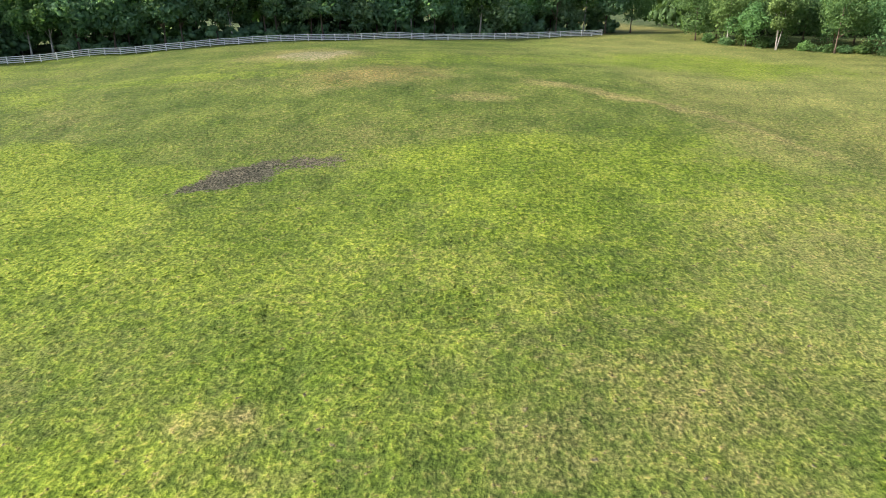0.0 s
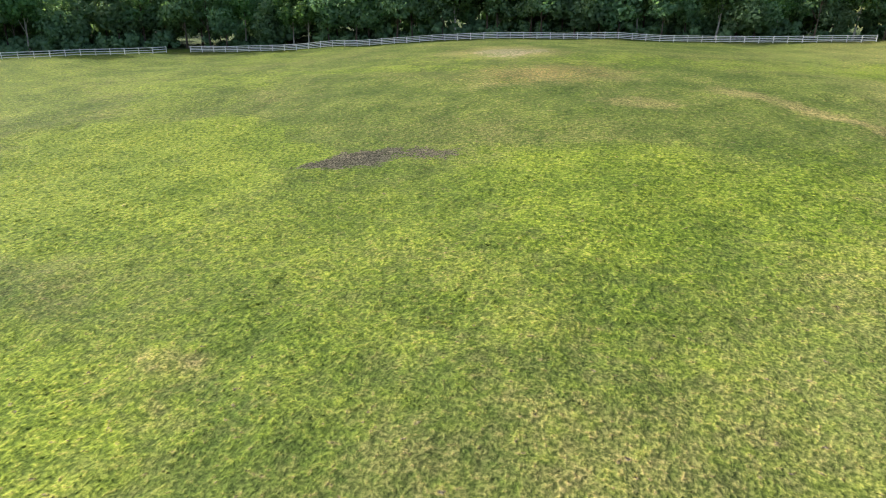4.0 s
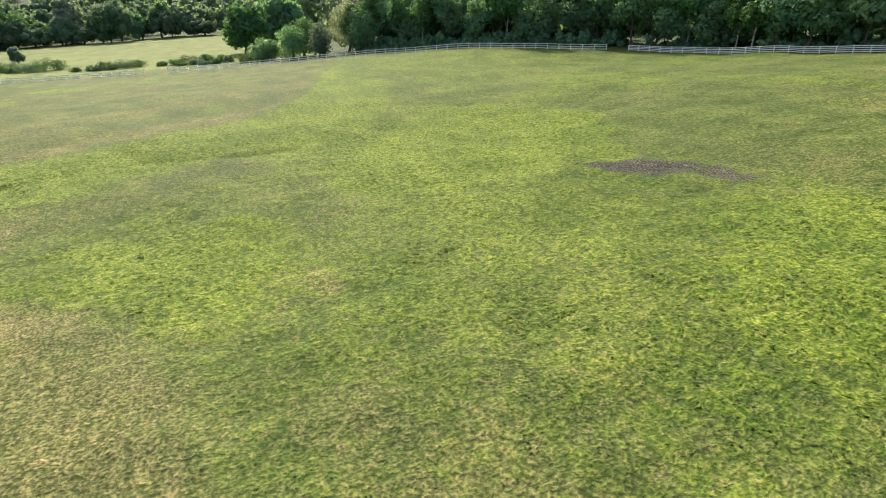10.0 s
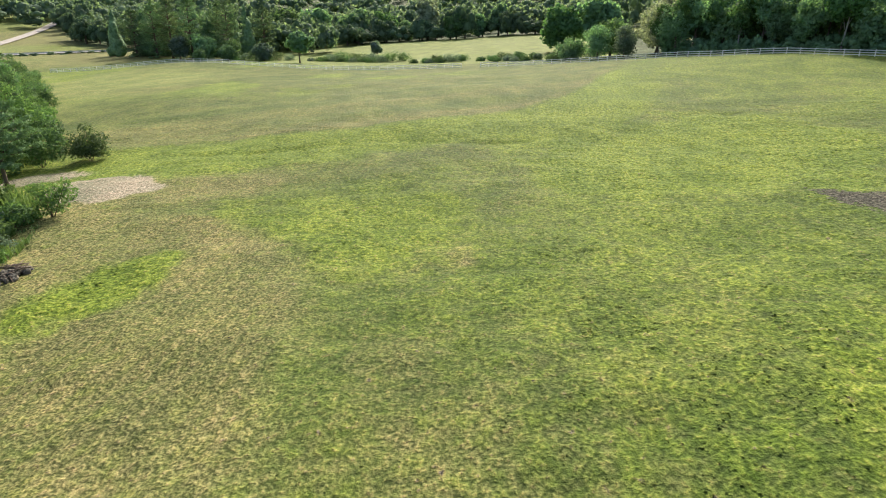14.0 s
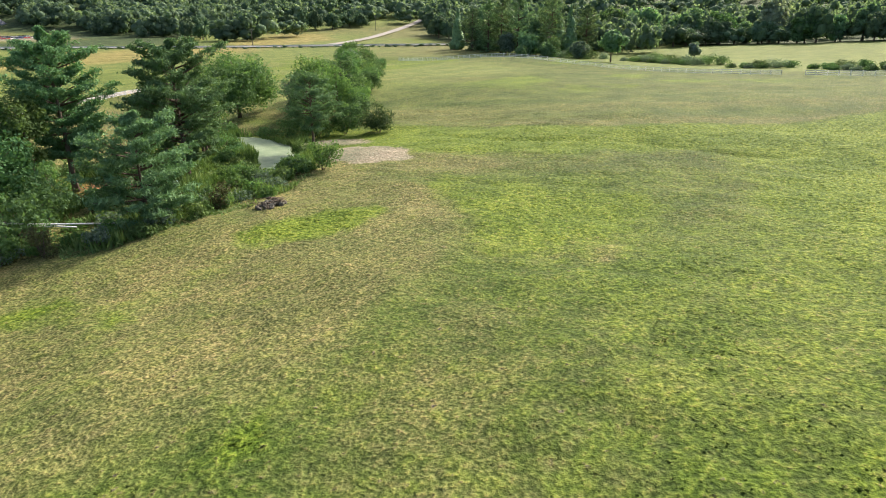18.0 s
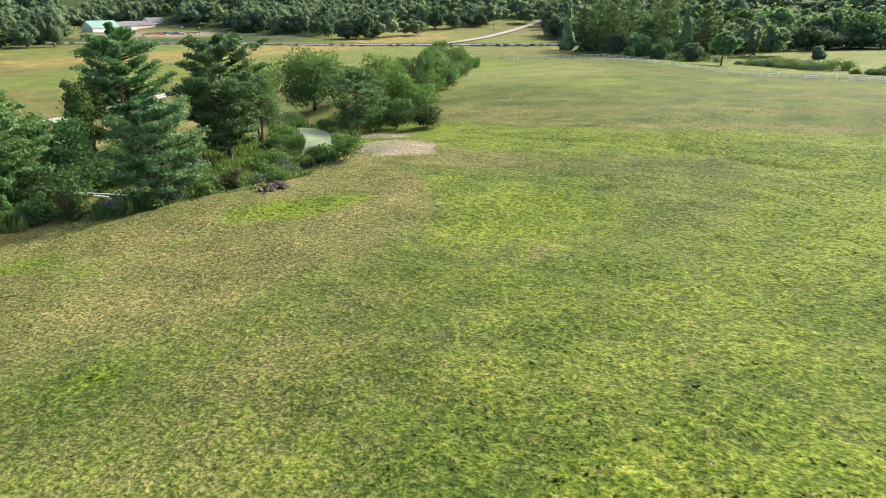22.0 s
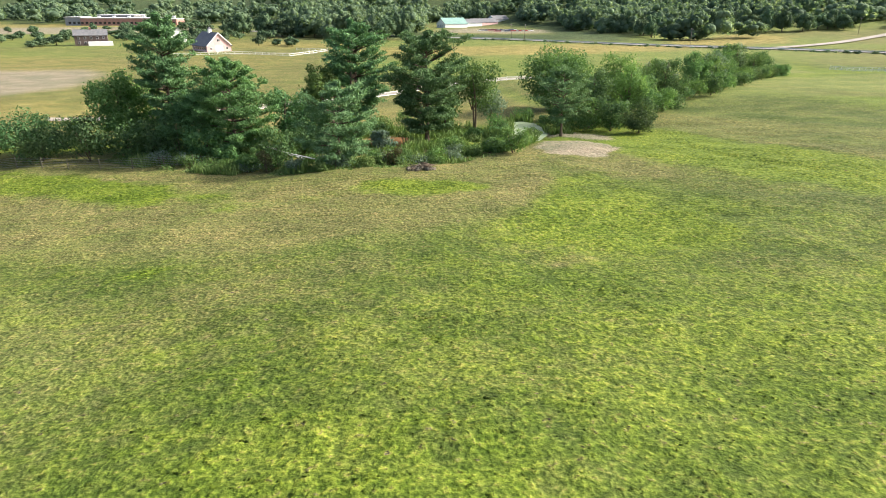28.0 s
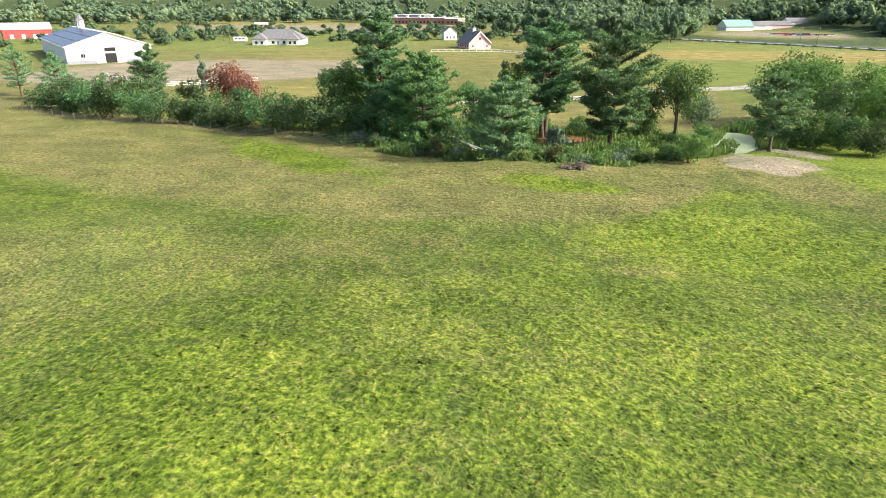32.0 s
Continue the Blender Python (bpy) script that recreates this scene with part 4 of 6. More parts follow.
# shrubs round the pond and the sand
for q, (hx, hy, hh, hr) in enumerate(((-19.4, -16.2, 4.6, 2.1), (-17.6, -18.4, 2.2, 1.8), (-17.4, -20.2, 1.8, 1.8), (-14.2, -17, 1.5, 1.6), (-16.8, -23.5, 1.3, 1.5), (-12.8, -20.6, 1.5, 1.5), (-26.6, -27.8, 2.8, 1.5),
                                      (-27, -44, 1.4, 1.8), (-24.5, -41, 1.2, 1.8), (-19.5, -36, 1.6, 1.8), (-38, -44, 4.2, 2.6), (-13.5, -26, 1.2, 1.6), (-18, -31, 1.1, 1.5))):
    shrub(hx, hy, hh, hr, (leaf_light, leaf_mid, leaf_mid, leaf_light, herb_mat, leaf_mid, herb_mat, leaf_dark, leaf_dark, leaf_mid, leaf_dark, leaf_mid, herb_mat)[q], "leafy shrub on the edge of the pond", 190 + q, 850, 0.22, group="pond shrubs")
r = np.random.default_rng(66)
for q in range(24):
    hx, hy = r.uniform(-44, 14), r.uniform(-62, -43)
    if pond_distance(np.array(hx), np.array(hy)) > 2.2 and math.hypot(hx + 1.2, hy + 38) > 5:
        shrub(hx, hy, r.uniform(1.6, 3.6), r.uniform(1.6, 2.8), (leaf_mid, herb_mat, leaf_light, leaf_dark)[q % 4], "rough bush in the wet ground behind the pond", 600 + q, 420, 0.26, group="pond shrubs")
broadleaf("maple_tree", -17.0, -46.0, 8.6, 3.4, leaf_mid, "slim leafy tree behind the pond", base=0.15, n=1000, size=0.34, seed=630)
broadleaf("maple_tree", -26.5, -50.0, 7.4, 3.0, leaf_grey, "thin grey-green tree behind the pond", base=0.2, n=800, size=0.34, seed=631)
broadleaf("ash_tree", -53.6, -54.6, 12.4, 4.8, leaf_light, "light green tree beside the domed oak", base=0.06, n=2000, size=0.34, lobes=26, seed=632)
# wooded margin that runs south-west from the pond
shrub(-45.6, -30.8, 5.2, 2.9, leaf_hedge, "dark round bush at the corner of the pasture", 220, 1500, 0.28, group="margin bushes", lobes=16)
shrub(-43.5, -36.5, 6.6, 3.6, leaf_hedge, "dark dense bush beside the sand", 221, 1600, 0.3, group="margin bushes", lobes=16)
shrub(-40.5, -40.5, 6.0, 3.4, leaf_mid, "dense bush behind the small pine", 222, 1300, 0.3, group="margin bushes")
r = np.random.default_rng(71)
for q in range(44):
    t = (q + r.uniform(-0.3, 0.3)) / 43
    hx, hy = -51 - 93 * t, -39.5 - 77 * t
    off = r.uniform(0.5, 4) if q % 2 else r.uniform(5, 13)
    hx, hy = hx + 0.64 * off, hy - 0.77 * off
    if q % 2 == 0:
        broadleaf("margin_tree", hx, hy, r.uniform(8, 12.0), r.uniform(3.4, 4.8), (leaf_hedge, leaf_light, leaf_grey, leaf_dark, leaf_mid)[q // 2 % 5], "mixed leafy tree in the field margin", "tree", "margin trees", 0.05, 1300, 0.33, 30, seed=240 + q, knob=0.8)
    else:
        shrub(hx, hy, r.uniform(3.6, 6.0) * (1 - 0.25 * t), r.uniform(2.8, 4.0), (leaf_hedge, leaf_dark, leaf_light, leaf_hedge)[q // 2 % 4], "tangled bush in the field margin", 240 + q, 800, 0.30, group="margin bushes")
for q, (hx, hy) in enumerate(((-144.5, -118.5), (-148, -122), (-139, -116))):
    shrub(hx, hy, 4.0 - 0.4 * q, 3.2, leaf_dark, "dark bush at the end of the field margin", 280 + q, 900, 0.34, group="margin bushes")

# ---- woods ----
def wood_template(seed, h, rad, leaf, base, n, bark_mat=None):
    return broadleaf("woodland_tree", 0, 0, h, rad, leaf, "tall leafy tree at the edge of the woods", "tree", "woodland edge trees", base, int(1.45 * n), 0.70, 22, 0.2, bark_mat, 400 + seed, sink=0.0, split=False)


templates = [wood_template(1, 17, 5.0, wood_leaf, 0.16, 620), wood_template(2, 19, 4.6, wood_leaf, 0.14, 620), wood_template(3, 15, 4.6, wood_leaf, 0.10, 600),
             wood_template(4, 18, 4.2, leaf_mid, 0.24, 560, bark_pale), wood_template(5, 13, 4.6, wood_leaf, 0.05, 560)]
r = np.random.default_rng(81)
spots = []
for a, b, deep, rows_n, gap in (((-108, 122), (50, 170), 4.5, 3, 5.2), ((-168, 66), (-113, 124), 5.0, 3, 5.6)):
    a, b = np.array(a, float), np.array(b, float)
    d = unit(b - a)
    nrm = np.array([-d[1], d[0]])
    ln = np.linalg.norm(b - a)
    for row in range(rows_n):
        for q in np.arange(0, ln, gap + row):
            p = a + d * (q + r.uniform(-1.6, 1.6)) + nrm * (deep + 6.0 * row + r.uniform(-1.6, 1.6))
            spots.append((p[0], p[1], r.uniform(0.85, 1.2)))
for q, (sx, sy, k) in enumerate(spots):
    t = templates[int(r.integers(5))]
    m = pose(sx, sy, ground_at(sx, sy) - 0.2, 0, 0, r.uniform(0, 360)) @ Matrix.Diagonal((k, k, k * r.uniform(0.9, 1.1), 1))
    if q < 5:
        templates[q].matrix_basis = m
    else:
        copy_thing(t, m).matrix_basis = m
# trees right of the gap, bushy to the ground
for q, (sx, sy, h, rad, lf, bk) in enumerate(((61.5, 152, 15, 5.6, leaf_mid, bark), (66, 145, 14, 5.4, leaf_light, bark_pale), (71.4, 134, 15, 2.8, leaf_light, bark_pale), (75, 139, 14, 5.6, leaf_mid, bark), (68, 140.5, 10, 4.6, leaf_mid, bark),
                                              (80, 127.5, 15, 5.2, leaf_mid, bark), (88, 122.5, 15, 5.6, leaf_dark, bark), (83, 133, 14, 5.6, leaf_dark, bark), (97, 120, 15, 5.8, leaf_mid, bark), (94, 130, 15, 5.8, leaf_dark, bark), (52.0, 172, 15, 4.4, leaf_dark, bark),
                                              (73, 148, 16, 6, leaf_dark, bark), (82, 143, 16, 6, leaf_dark, bark), (68, 156, 16, 6, leaf_mid, bark), (91, 139, 16, 6, leaf_mid, bark))):
    broadleaf("field_tree", sx, sy, h, rad, lf, "leafy tree beside the gap in the woods", "tree", "open woodland trees", 0.22 if q == 2 else 0.05, 1300, 0.42, 20, 0.17, bk, 460 + q, 3 if q == 2 else 1)
for q in range(12):
    hx, hy = 62 + 2.9 * q, 146.5 - 9.0 * q / 3.4 + r.normal(0, 1)
    shrub(hx, hy, r.uniform(1.4, 3.2), r.uniform(1.6, 2.6), (leaf_mid, leaf_dark, leaf_light)[q % 3], "low bush at the edge of the field", 330 + q, 500, 0.34, group="field edge bushes")
far_wood_spots = [(r.uniform(70, 190), r.uniform(128, 230)) for q in range(190)]
# hay field bushes beyond the western fence
for q, (sx, sy, h, rad) in enumerate(((-283, -171, 23, 7.5), (-275, -155, 27, 7.5), (-274, -146, 28.5, 7.0), (-273, -135, 30, 8.5), (-278, -118, 30, 8.5), (-290, -128, 26, 7.5), (-300, -108, 24, 7.5), (-292, -160, 25, 7.5))):
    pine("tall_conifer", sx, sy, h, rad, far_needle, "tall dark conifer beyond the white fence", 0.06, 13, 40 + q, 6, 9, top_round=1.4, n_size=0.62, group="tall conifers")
for q, (sx, sy, h, rad, lf) in enumerate(((-266, -138, 12.2, 4.8, leaf_grey), (-268, -127, 12.6, 6.8, wood_leaf), (-266, -112, 9.9, 6.0, leaf_dark), (-253, -90, 9.2, 3.6, leaf_grey), (-227, -64, 13.2, 4.3, wood_leaf), (-243, -35, 8.5, 2.5, leaf_grey),
                                          (-363, -119, 23.5, 10.2, leaf_dark), (-377, -104, 25, 10.4, wood_leaf), (-388, -95, 15, 5.2, leaf_grey), (-408, -86, 24, 10, wood_leaf), (-412, -67, 21, 12, leaf_dark), (-418, -53, 14, 5.6, wood_leaf), (-420, -38, 29, 10.5, leaf_willow),
                                          (-393, -15, 17, 7.6, leaf_dark), (-403, -1, 16, 6.0, wood_leaf), (-407, 12, 22, 8.0, wood_leaf), (-229, 42, 19.5, 7.2, leaf_dark), (-230, 56, 20.5, 8.4, wood_leaf), (-186, 76, 18.5, 10.0, leaf_willow))):
    broadleaf("hay_field_tree", sx, sy, h, rad, lf, ("slim leafy tree among the bushes by the hay field" if rad < 5 else "large spreading tree at the edge of the hay field"), "tree", "hay field edge trees", 0.30 if q in (4, 5) else 0.04, 1500 if h < 20 else 2000, 0.055 * h + 0.28, 26, seed=800 + q, sink=0.3)
for q, (hx, hy, hh, hr) in enumerate(((-207, 21, 2.6, 3.2), (-201, 27, 3.0, 2.6), (-211, 1, 2.8, 3.4), (-214, -5, 2.2, 3.0), (-227, -25, 4.6, 4.0), (-233, -34, 2.8, 4.2), (-237, -41, 3.0, 4.4), (-242, -50, 4.2, 4.2), (-247, -57, 2.4, 3.4), (-256, -84, 4.0, 4.2), (-262, -98, 4.6, 4.6), (-196, 33, 2.4, 2.4), (-186, 46, 4.6, 4.2))):
    for k, (ox, oy, f) in enumerate(((0, 0, 1.0), (1.5, -4.2, 0.62), (-1.0, 4.6, 0.7), (0.5, -8.5, 0.4))):
        shrub(hx + ox, hy + oy, hh * f, hr * (0.6 + 0.4 * f), (leaf_hedge, leaf_dark, leaf_grey)[(q + k) % 3], "low dark bush along the white fence", 300 + q + 20 * k, 520, 0.34, group="fence bushes")
for q, (hx, hy, h, rad, lf) in enumerate(((-184, 43, 8, 4.8, wood_leaf), (-179, 51, 11, 5.0, wood_leaf), (-174, 68, 17, 6.6, leaf_willow), (-172, 58, 10, 4.6, leaf_grey), (-186, 56, 13, 5.6, leaf_dark), (-166, 72, 15, 5.6, wood_leaf),
                                          (-262, -96, 8, 3.2, leaf_grey), (-258, -110, 7.5, 4.0, wood_leaf), (-250, -120, 6.5, 3.6, wood_leaf))):
    broadleaf("field_tree", hx, hy, h, rad, lf, "leafy tree beside the hay field", "tree", "hay field trees", 0.02, 1500, 0.46, 26, seed=500 + q)

# far woods: many lumpy crowns in one sheet of trees
def tiered_crown(r, lobes=5):
    """A conifer of height and radius 1 from displaced tiers, down to the ground."""
    bm = bmesh.new()
    bmesh.ops.create_icosphere(bm, subdivisions=2, radius=1)
    ball = np.array([v.co for v in bm.verts])
    tri = np.array([[v.index for v in f.verts] for f in bm.faces])
    bm.free()
    pieces = []
    for q in range(lobes):
        a, u = r.uniform(0, 2 * np.pi), q / (lobes - 1)
        w = 0.95 - 0.75 * u
        size, mid = np.array([w, w, 0.22]), np.array([0.1 * math.cos(a), 0.1 * math.sin(a), 0.16 + 0.68 * u])
        turn = Vector(r.uniform(0, 50, 3))
        bulge = np.array([1 + 0.5 * noise.noise(Vector(p) * 1.9 + turn) + 0.3 * noise.noise(Vector(p) * 4.5 + turn) for p in ball])
        pieces.append((mid + ball * bulge[:, None] * size, tri))
    v, f = joined(pieces)
    v[:, 2] = np.maximum(v[:, 2], 0.01)
    return v, f[0]


def leafy_crown(r, n, lo, hi, lobes=12):
    """A crown of height and radius 1: a knotty core and leaf clumps all round it."""
    tall = 1.9
    place, ways, centre, size = crown_points(r, 0.05 * tall, tall, 1.0, lobes, n, 0.95, 0.95, 0.7)
    bm = bmesh.new()
    bmesh.ops.create_icosphere(bm, subdivisions=1, radius=1)
    ball = np.array([v.co for v in bm.verts])
    tri = np.array([[v.index for v in f.verts] for f in bm.faces])
    bm.free()
    pieces = [(c + ball * r.uniform(0.72, 0.92, (len(ball), 1)) * s, tri) for c, s in zip(centre, size)]
    v, f = joined(pieces + [cards(place, ways, r.uniform(lo, hi, n), r, 0.75, 0.35)])
    v[:, 2] = np.maximum(v[:, 2] / tall, 0.02)
    return v, f[0]


def far_wood(name, label, pts, leaf, hs=(10, 16), n_cards=44, seed=0, spread=(3.6, 5.6), cone=False, lobes=10):
    r = np.random.default_rng(700 + seed)
    kinds = [tiered_crown(r, lobes) if cone else leafy_crown(r, int(1.15 * n_cards), 0.07 + 4.0 / (n_cards + 60), 0.13 + 6.0 / (n_cards + 60), lobes + 9) for q in range(7)]
    pts = np.array(pts)
    n = len(pts)
    h, rad, turn, kind = r.uniform(*hs, n), r.uniform(*spread, n), r.uniform(0, 2 * np.pi, n), r.integers(0, 7, n)
    foot = height(pts[:, 0], pts[:, 1]) - 0.4
    tone = r.uniform(0.72, 1.28, n)
    pieces, tones = [], []
    for q, (v, f) in enumerate(kinds):
        k = np.nonzero(kind == q)[0]
        if not len(k):
            continue
        c, s = np.cos(turn[k])[:, None], np.sin(turn[k])[:, None]
        x, y = (v[:, 0] * c - v[:, 1] * s) * rad[k, None], (v[:, 0] * s + v[:, 1] * c) * rad[k, None]
        z = v[:, 2] * h[k, None]
        p = np.stack([x + pts[k, 0, None], y + pts[k, 1, None], z + foot[k, None]], -1)
        pieces.append((p.reshape(-1, 3), (f[None] + (np.arange(len(k)) * len(v))[:, None, None]).reshape(-1, 3)))
        tones.append(np.repeat(tone[k], len(v)))
        if not cone:
            continue
        # loose leaf clumps that break the outline
        m = n_cards
        pick = r.integers(0, len(v), (len(k), m))
        g = np.take_along_axis(p, pick[..., None], 1).reshape(-1, 3)
        core = np.repeat(np.stack([pts[k, 0], pts[k, 1], foot[k] + 0.45 * h[k]], -1), m, 0)
        way = unit(g - core)
        size = np.repeat(rad[k], m) * r.uniform(0.07, 0.17, len(k) * m)
        pieces.append(cards(g + way * size[:, None] * 0.5 + r.normal(0, 0.8, g.shape) * size[:, None], unit(way + r.normal(0, 0.55, way.shape) + [0, 0, 0.2]), size, r, 0.75, 0.35))
        tones.append(np.repeat(tone[k], m * 4))
    v, f = joined(pieces)
    return tagged(new(name, make_mesh(name, v, f, leaf, False, {"tone": np.concatenate(tones)})), label, "trees", kind="stuff")


def valley_trees(name, label, group, pts, hs, seed, spread):
    """Single trees with a trunk and a lumpy leafy crown, alike in kind."""
    r = np.random.default_rng(740 + seed)
    kinds = []
    for q in range(6):
        v, f = leafy_crown(r, 1000, 0.05, 0.10, 22)
        v[:, 2] = 0.06 + 0.94 * v[:, 2]
        kinds.append(make_mesh("crown", v, f, far_leaf_single, False))
    stem = make_mesh("trunk", *tube([(0, 0, -0.05), (0.02, 0, 0.25), (0, 0.02, 0.6)], [0.07, 0.05, 0.02], 6), bark, True)
    for x, y in pts:
        h, rad = r.uniform(*hs), r.uniform(*spread)
        root = tagged(new(name), label, "tree", group)
        root.location = (x, y, ground_at(x, y) - 0.2)
        m = Matrix.Rotation(r.uniform(0, 6.28), 4, "Z") @ Matrix.Diagonal((rad, rad, h, 1))
        child("trunk", stem, root, m)
        child("crown", kinds[int(r.integers(6))], root, m)


def scattered(r, n, x0, x1, y0, y1, ok):
    out = []
    while len(out) < n:
        x, y = r.uniform(x0, x1), r.uniform(y0, y1)
        if ok(x, y):
            out.append((x, y))
    return out


r = np.random.default_rng(91)
deep = []
for a, b in (((-108, 122), (50, 170)), ((-172, 70), (-113, 124))):
    a, b = np.array(a, float), np.array(b, float)
    d = unit(b - a)
    nrm = np.array([-d[1], d[0]])
    for q in range(230):
        p = a + (b - a) * r.uniform(-0.02, 0.98) + nrm * r.uniform(20, 75)
        deep.append((p[0], p[1]))
far_wood("east_woods", "dark woods behind the field edge", [p for p in far_wood_spots if p[1] > 150 - 0.5 * (p[0] - 70) + 6], leaf_dark, (14, 18), 300, 12, (4.5, 6.5), False, 4)
far_wood("north_woods", "deep mixed woods behind the white fence", deep[::3], wood_leaf, (14, 19), 100, 1, (5.0, 7.5), False, 8)
# low growth at the foot of the woods
low = []
for a, b in (((-104, 124), (50, 171)), ((-166, 66), (-110, 122))):
    a, b = np.array(a, float), np.array(b, float)
    d = unit(b - a)
    for q in range(210):
        p = a + (b - a) * r.uniform(0, 1) + np.array([-d[1], d[0]]) * r.uniform(3.5, 13)
        low.append((p[0], p[1]))
far_wood("undergrowth", "dark undergrowth along the edge of the woods", low, wood_leaf, (2.0, 5.5), 60, 2, (1.6, 3.0), False, 3)


def west_wood(x, y):
    return x < -395 + 0.0 * y - 40 * value_noise(np.array(y / 40.0), np.array(0.5), 3) and y < 60 + 0.3 * (x + 395) * -1 or (x < -215 and y > 78 + 0.12 * (-215 - x))


far_wood("west_woods", "mixed woods beyond the hay field", scattered(r, 230, -600, -215, -150, 240, west_wood), far_leaf, (14, 24), 260, 3, (8, 11.5), False, 5)
far_wood("valley_woods", "mixed woods beyond the valley road", scattered(r, 90, -650, -340, -420, -150, lambda x, y: not -75 < (y - 0.80 * x + 33) < 60 and y > -0.80 * (x + 170) - 870), far_leaf, (14, 21), 260, 9, (7.0, 10.0), False, 5)
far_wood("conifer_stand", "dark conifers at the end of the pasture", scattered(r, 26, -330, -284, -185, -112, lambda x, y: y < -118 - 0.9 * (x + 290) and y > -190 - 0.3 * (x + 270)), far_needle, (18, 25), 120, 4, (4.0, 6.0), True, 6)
far_wood("conifer_stand", "dark mixed trees behind the hay field", scattered(r, 36, -430, -300, -150, -65, lambda x, y: y < -62 + 0.42 * (x + 330) * 1.0 - 20 or x < -395), far_leaf, (15, 22), 260, 5, (7.0, 10.0), False, 5)


def shop_clearing(x, y):
    """The farm shop, its yard and the open ground down to the road."""
    return -745 < y < -375 and -262 < x < -66 + 0.21 * (y + 380)


def south_wood(x, y):
    road = y < -412 if x > -170 else y < -412 - 0.80 * (x + 170) - 12
    if not road or math.hypot(x, y) > 1100:
        return False
    if shop_clearing(x, y):
        return False
    if math.hypot((x + 335) / 120, (y + 425) / 45) < 1:   # mown meadow
        return False
    if -600 < x < -260 and -75 < (y - 0.80 * x + 33) < 60:   # cleared strip of the side road
        return False
    if x > 20 and y > -800:                              # farms and school grounds
        return False
    return True


def south_field(x, y):
    """Open ground round the farms, the shop and the roads."""
    return not (south_wood(x, y) or x < -420 or y < -820)


def farm_wood(x, y):
    for cx, cy, cr in ((175, -305, 34), (128, -356, 24), (206, -768, 95), (210, -322, 16), (55, -300, 36), (92, -380, 16), (395, -330, 32), (335, -605, 60), (215, -200, 75)):
        if math.hypot(x - cx, y - cy) < cr:
            return False
    if abs(x / y + 0.42) < 0.10 and y > -700:
        return False
    return y < -335 + 0.0 * x and value_noise(np.array(x / 60.0), np.array(y / 40.0), 5) > 0.52


def along(pts, step, deep):
    """Uneven rows of places along a line, up to deep metres behind it."""
    out = []
    for a, b in zip(pts, pts[1:]):
        a, b = np.array(a, float), np.array(b, float)
        d = unit(b - a)
        for q in np.arange(0, np.linalg.norm(b - a), step):
            p = a + d * q + np.array([-d[1], d[0]]) * -r.uniform(0, deep) + r.normal(0, 1.5, 2)
            out.append((p[0], p[1]))
    return out


front = along([(-77, -372), (-110, -402), (-168, -421), (-205, -384), (-254, -395), (-296, -448)][::-1], 3.2, 16) + along([(60, -462), (10, -440), (-30, -408), (-77, -372)][::-1], 3.0, 16)
front += along([(-480, -425), (-438, -405), (-369, -412), (-330, -470)], 3.2, 16) + along([(-430, -300), (-400, -268), (-372, -215), (-345, -180)], 3.2, 16)
valley_trees("roadside_tree", "large leafy tree in front of the valley woods", "roadside trees", [p for p in front if not shop_clearing(*p)][::3], (11, 20), 10, (6.0, 9.5))
far_wood("roadside_bushes", "low bushes along the valley road", along([(-380, -138), (-312, -202), (-257, -259), (-195, -314), (-133, -382), (-70, -436)], 4.5, 5), far_leaf, (0.8, 2.4), 40, 11, (1.2, 2.8), False, 3)
farm = []
for cx, cy, cr, cn in ((262, -345, 34, 26), (250, -400, 40, 30), (152, -346, 12, 10), (100, -372, 10, 8), (310, -300, 30, 22), (190, -430, 60, 40), (112, -440, 50, 34), (62, -430, 36, 24), (350, -430, 80, 50), (440, -360, 50, 30), (20, -330, 14, 7),
                       (240, -280, 12, 7), (300, -480, 90, 40), (150, -560, 80, 36), (260, -240, 14, 6), (330, -220, 30, 16)):
    for q in range(cn):
        w, d = r.uniform(0, 2 * np.pi), cr * math.sqrt(r.uniform(0, 1))
        farm.append((cx + d * math.cos(w), cy + d * math.sin(w)))
valley_trees("copse_tree", "leafy tree in a copse between the farm buildings", "farm copse trees", farm[::2], (3.5, 7.5), 13, (2.8, 5.0))
valley_trees("wood_edge_tree", "large leafy tree at the woods beyond the hay field", "hay field wood trees", along([(-345, 80), (-392, 30), (-398, -40), (-385, -72), (-350, -98), (-330, -112)], 10, 10), (10, 22), 14, (6.0, 10.0))
far_wood("south_woods", "wide mixed woods across the valley", scattered(r, 600, -760, 40, -800, -330, south_wood), far_leaf, (13, 25), 240, 6, (8.0, 13.0), False, 5)
valley_trees("farm_tree", "scattered leafy tree near the farms", "farm trees", scattered(r, 60, 25, 520, -720, -330, farm_wood), (4, 9), 8, (3.5, 6.0))
far_wood("hill_woods", "wooded hills on the horizon", [(q * math.cos(w), q * math.sin(w)) for q, w in zip(r.uniform(620, 1300, 1250), r.uniform(radians(165), radians(325), 1250)) if q > 850 or not south_field(q * math.cos(w), q * math.sin(w))], far_leaf, (14, 25), 90, 7, (10.0, 16.0), False, 3)

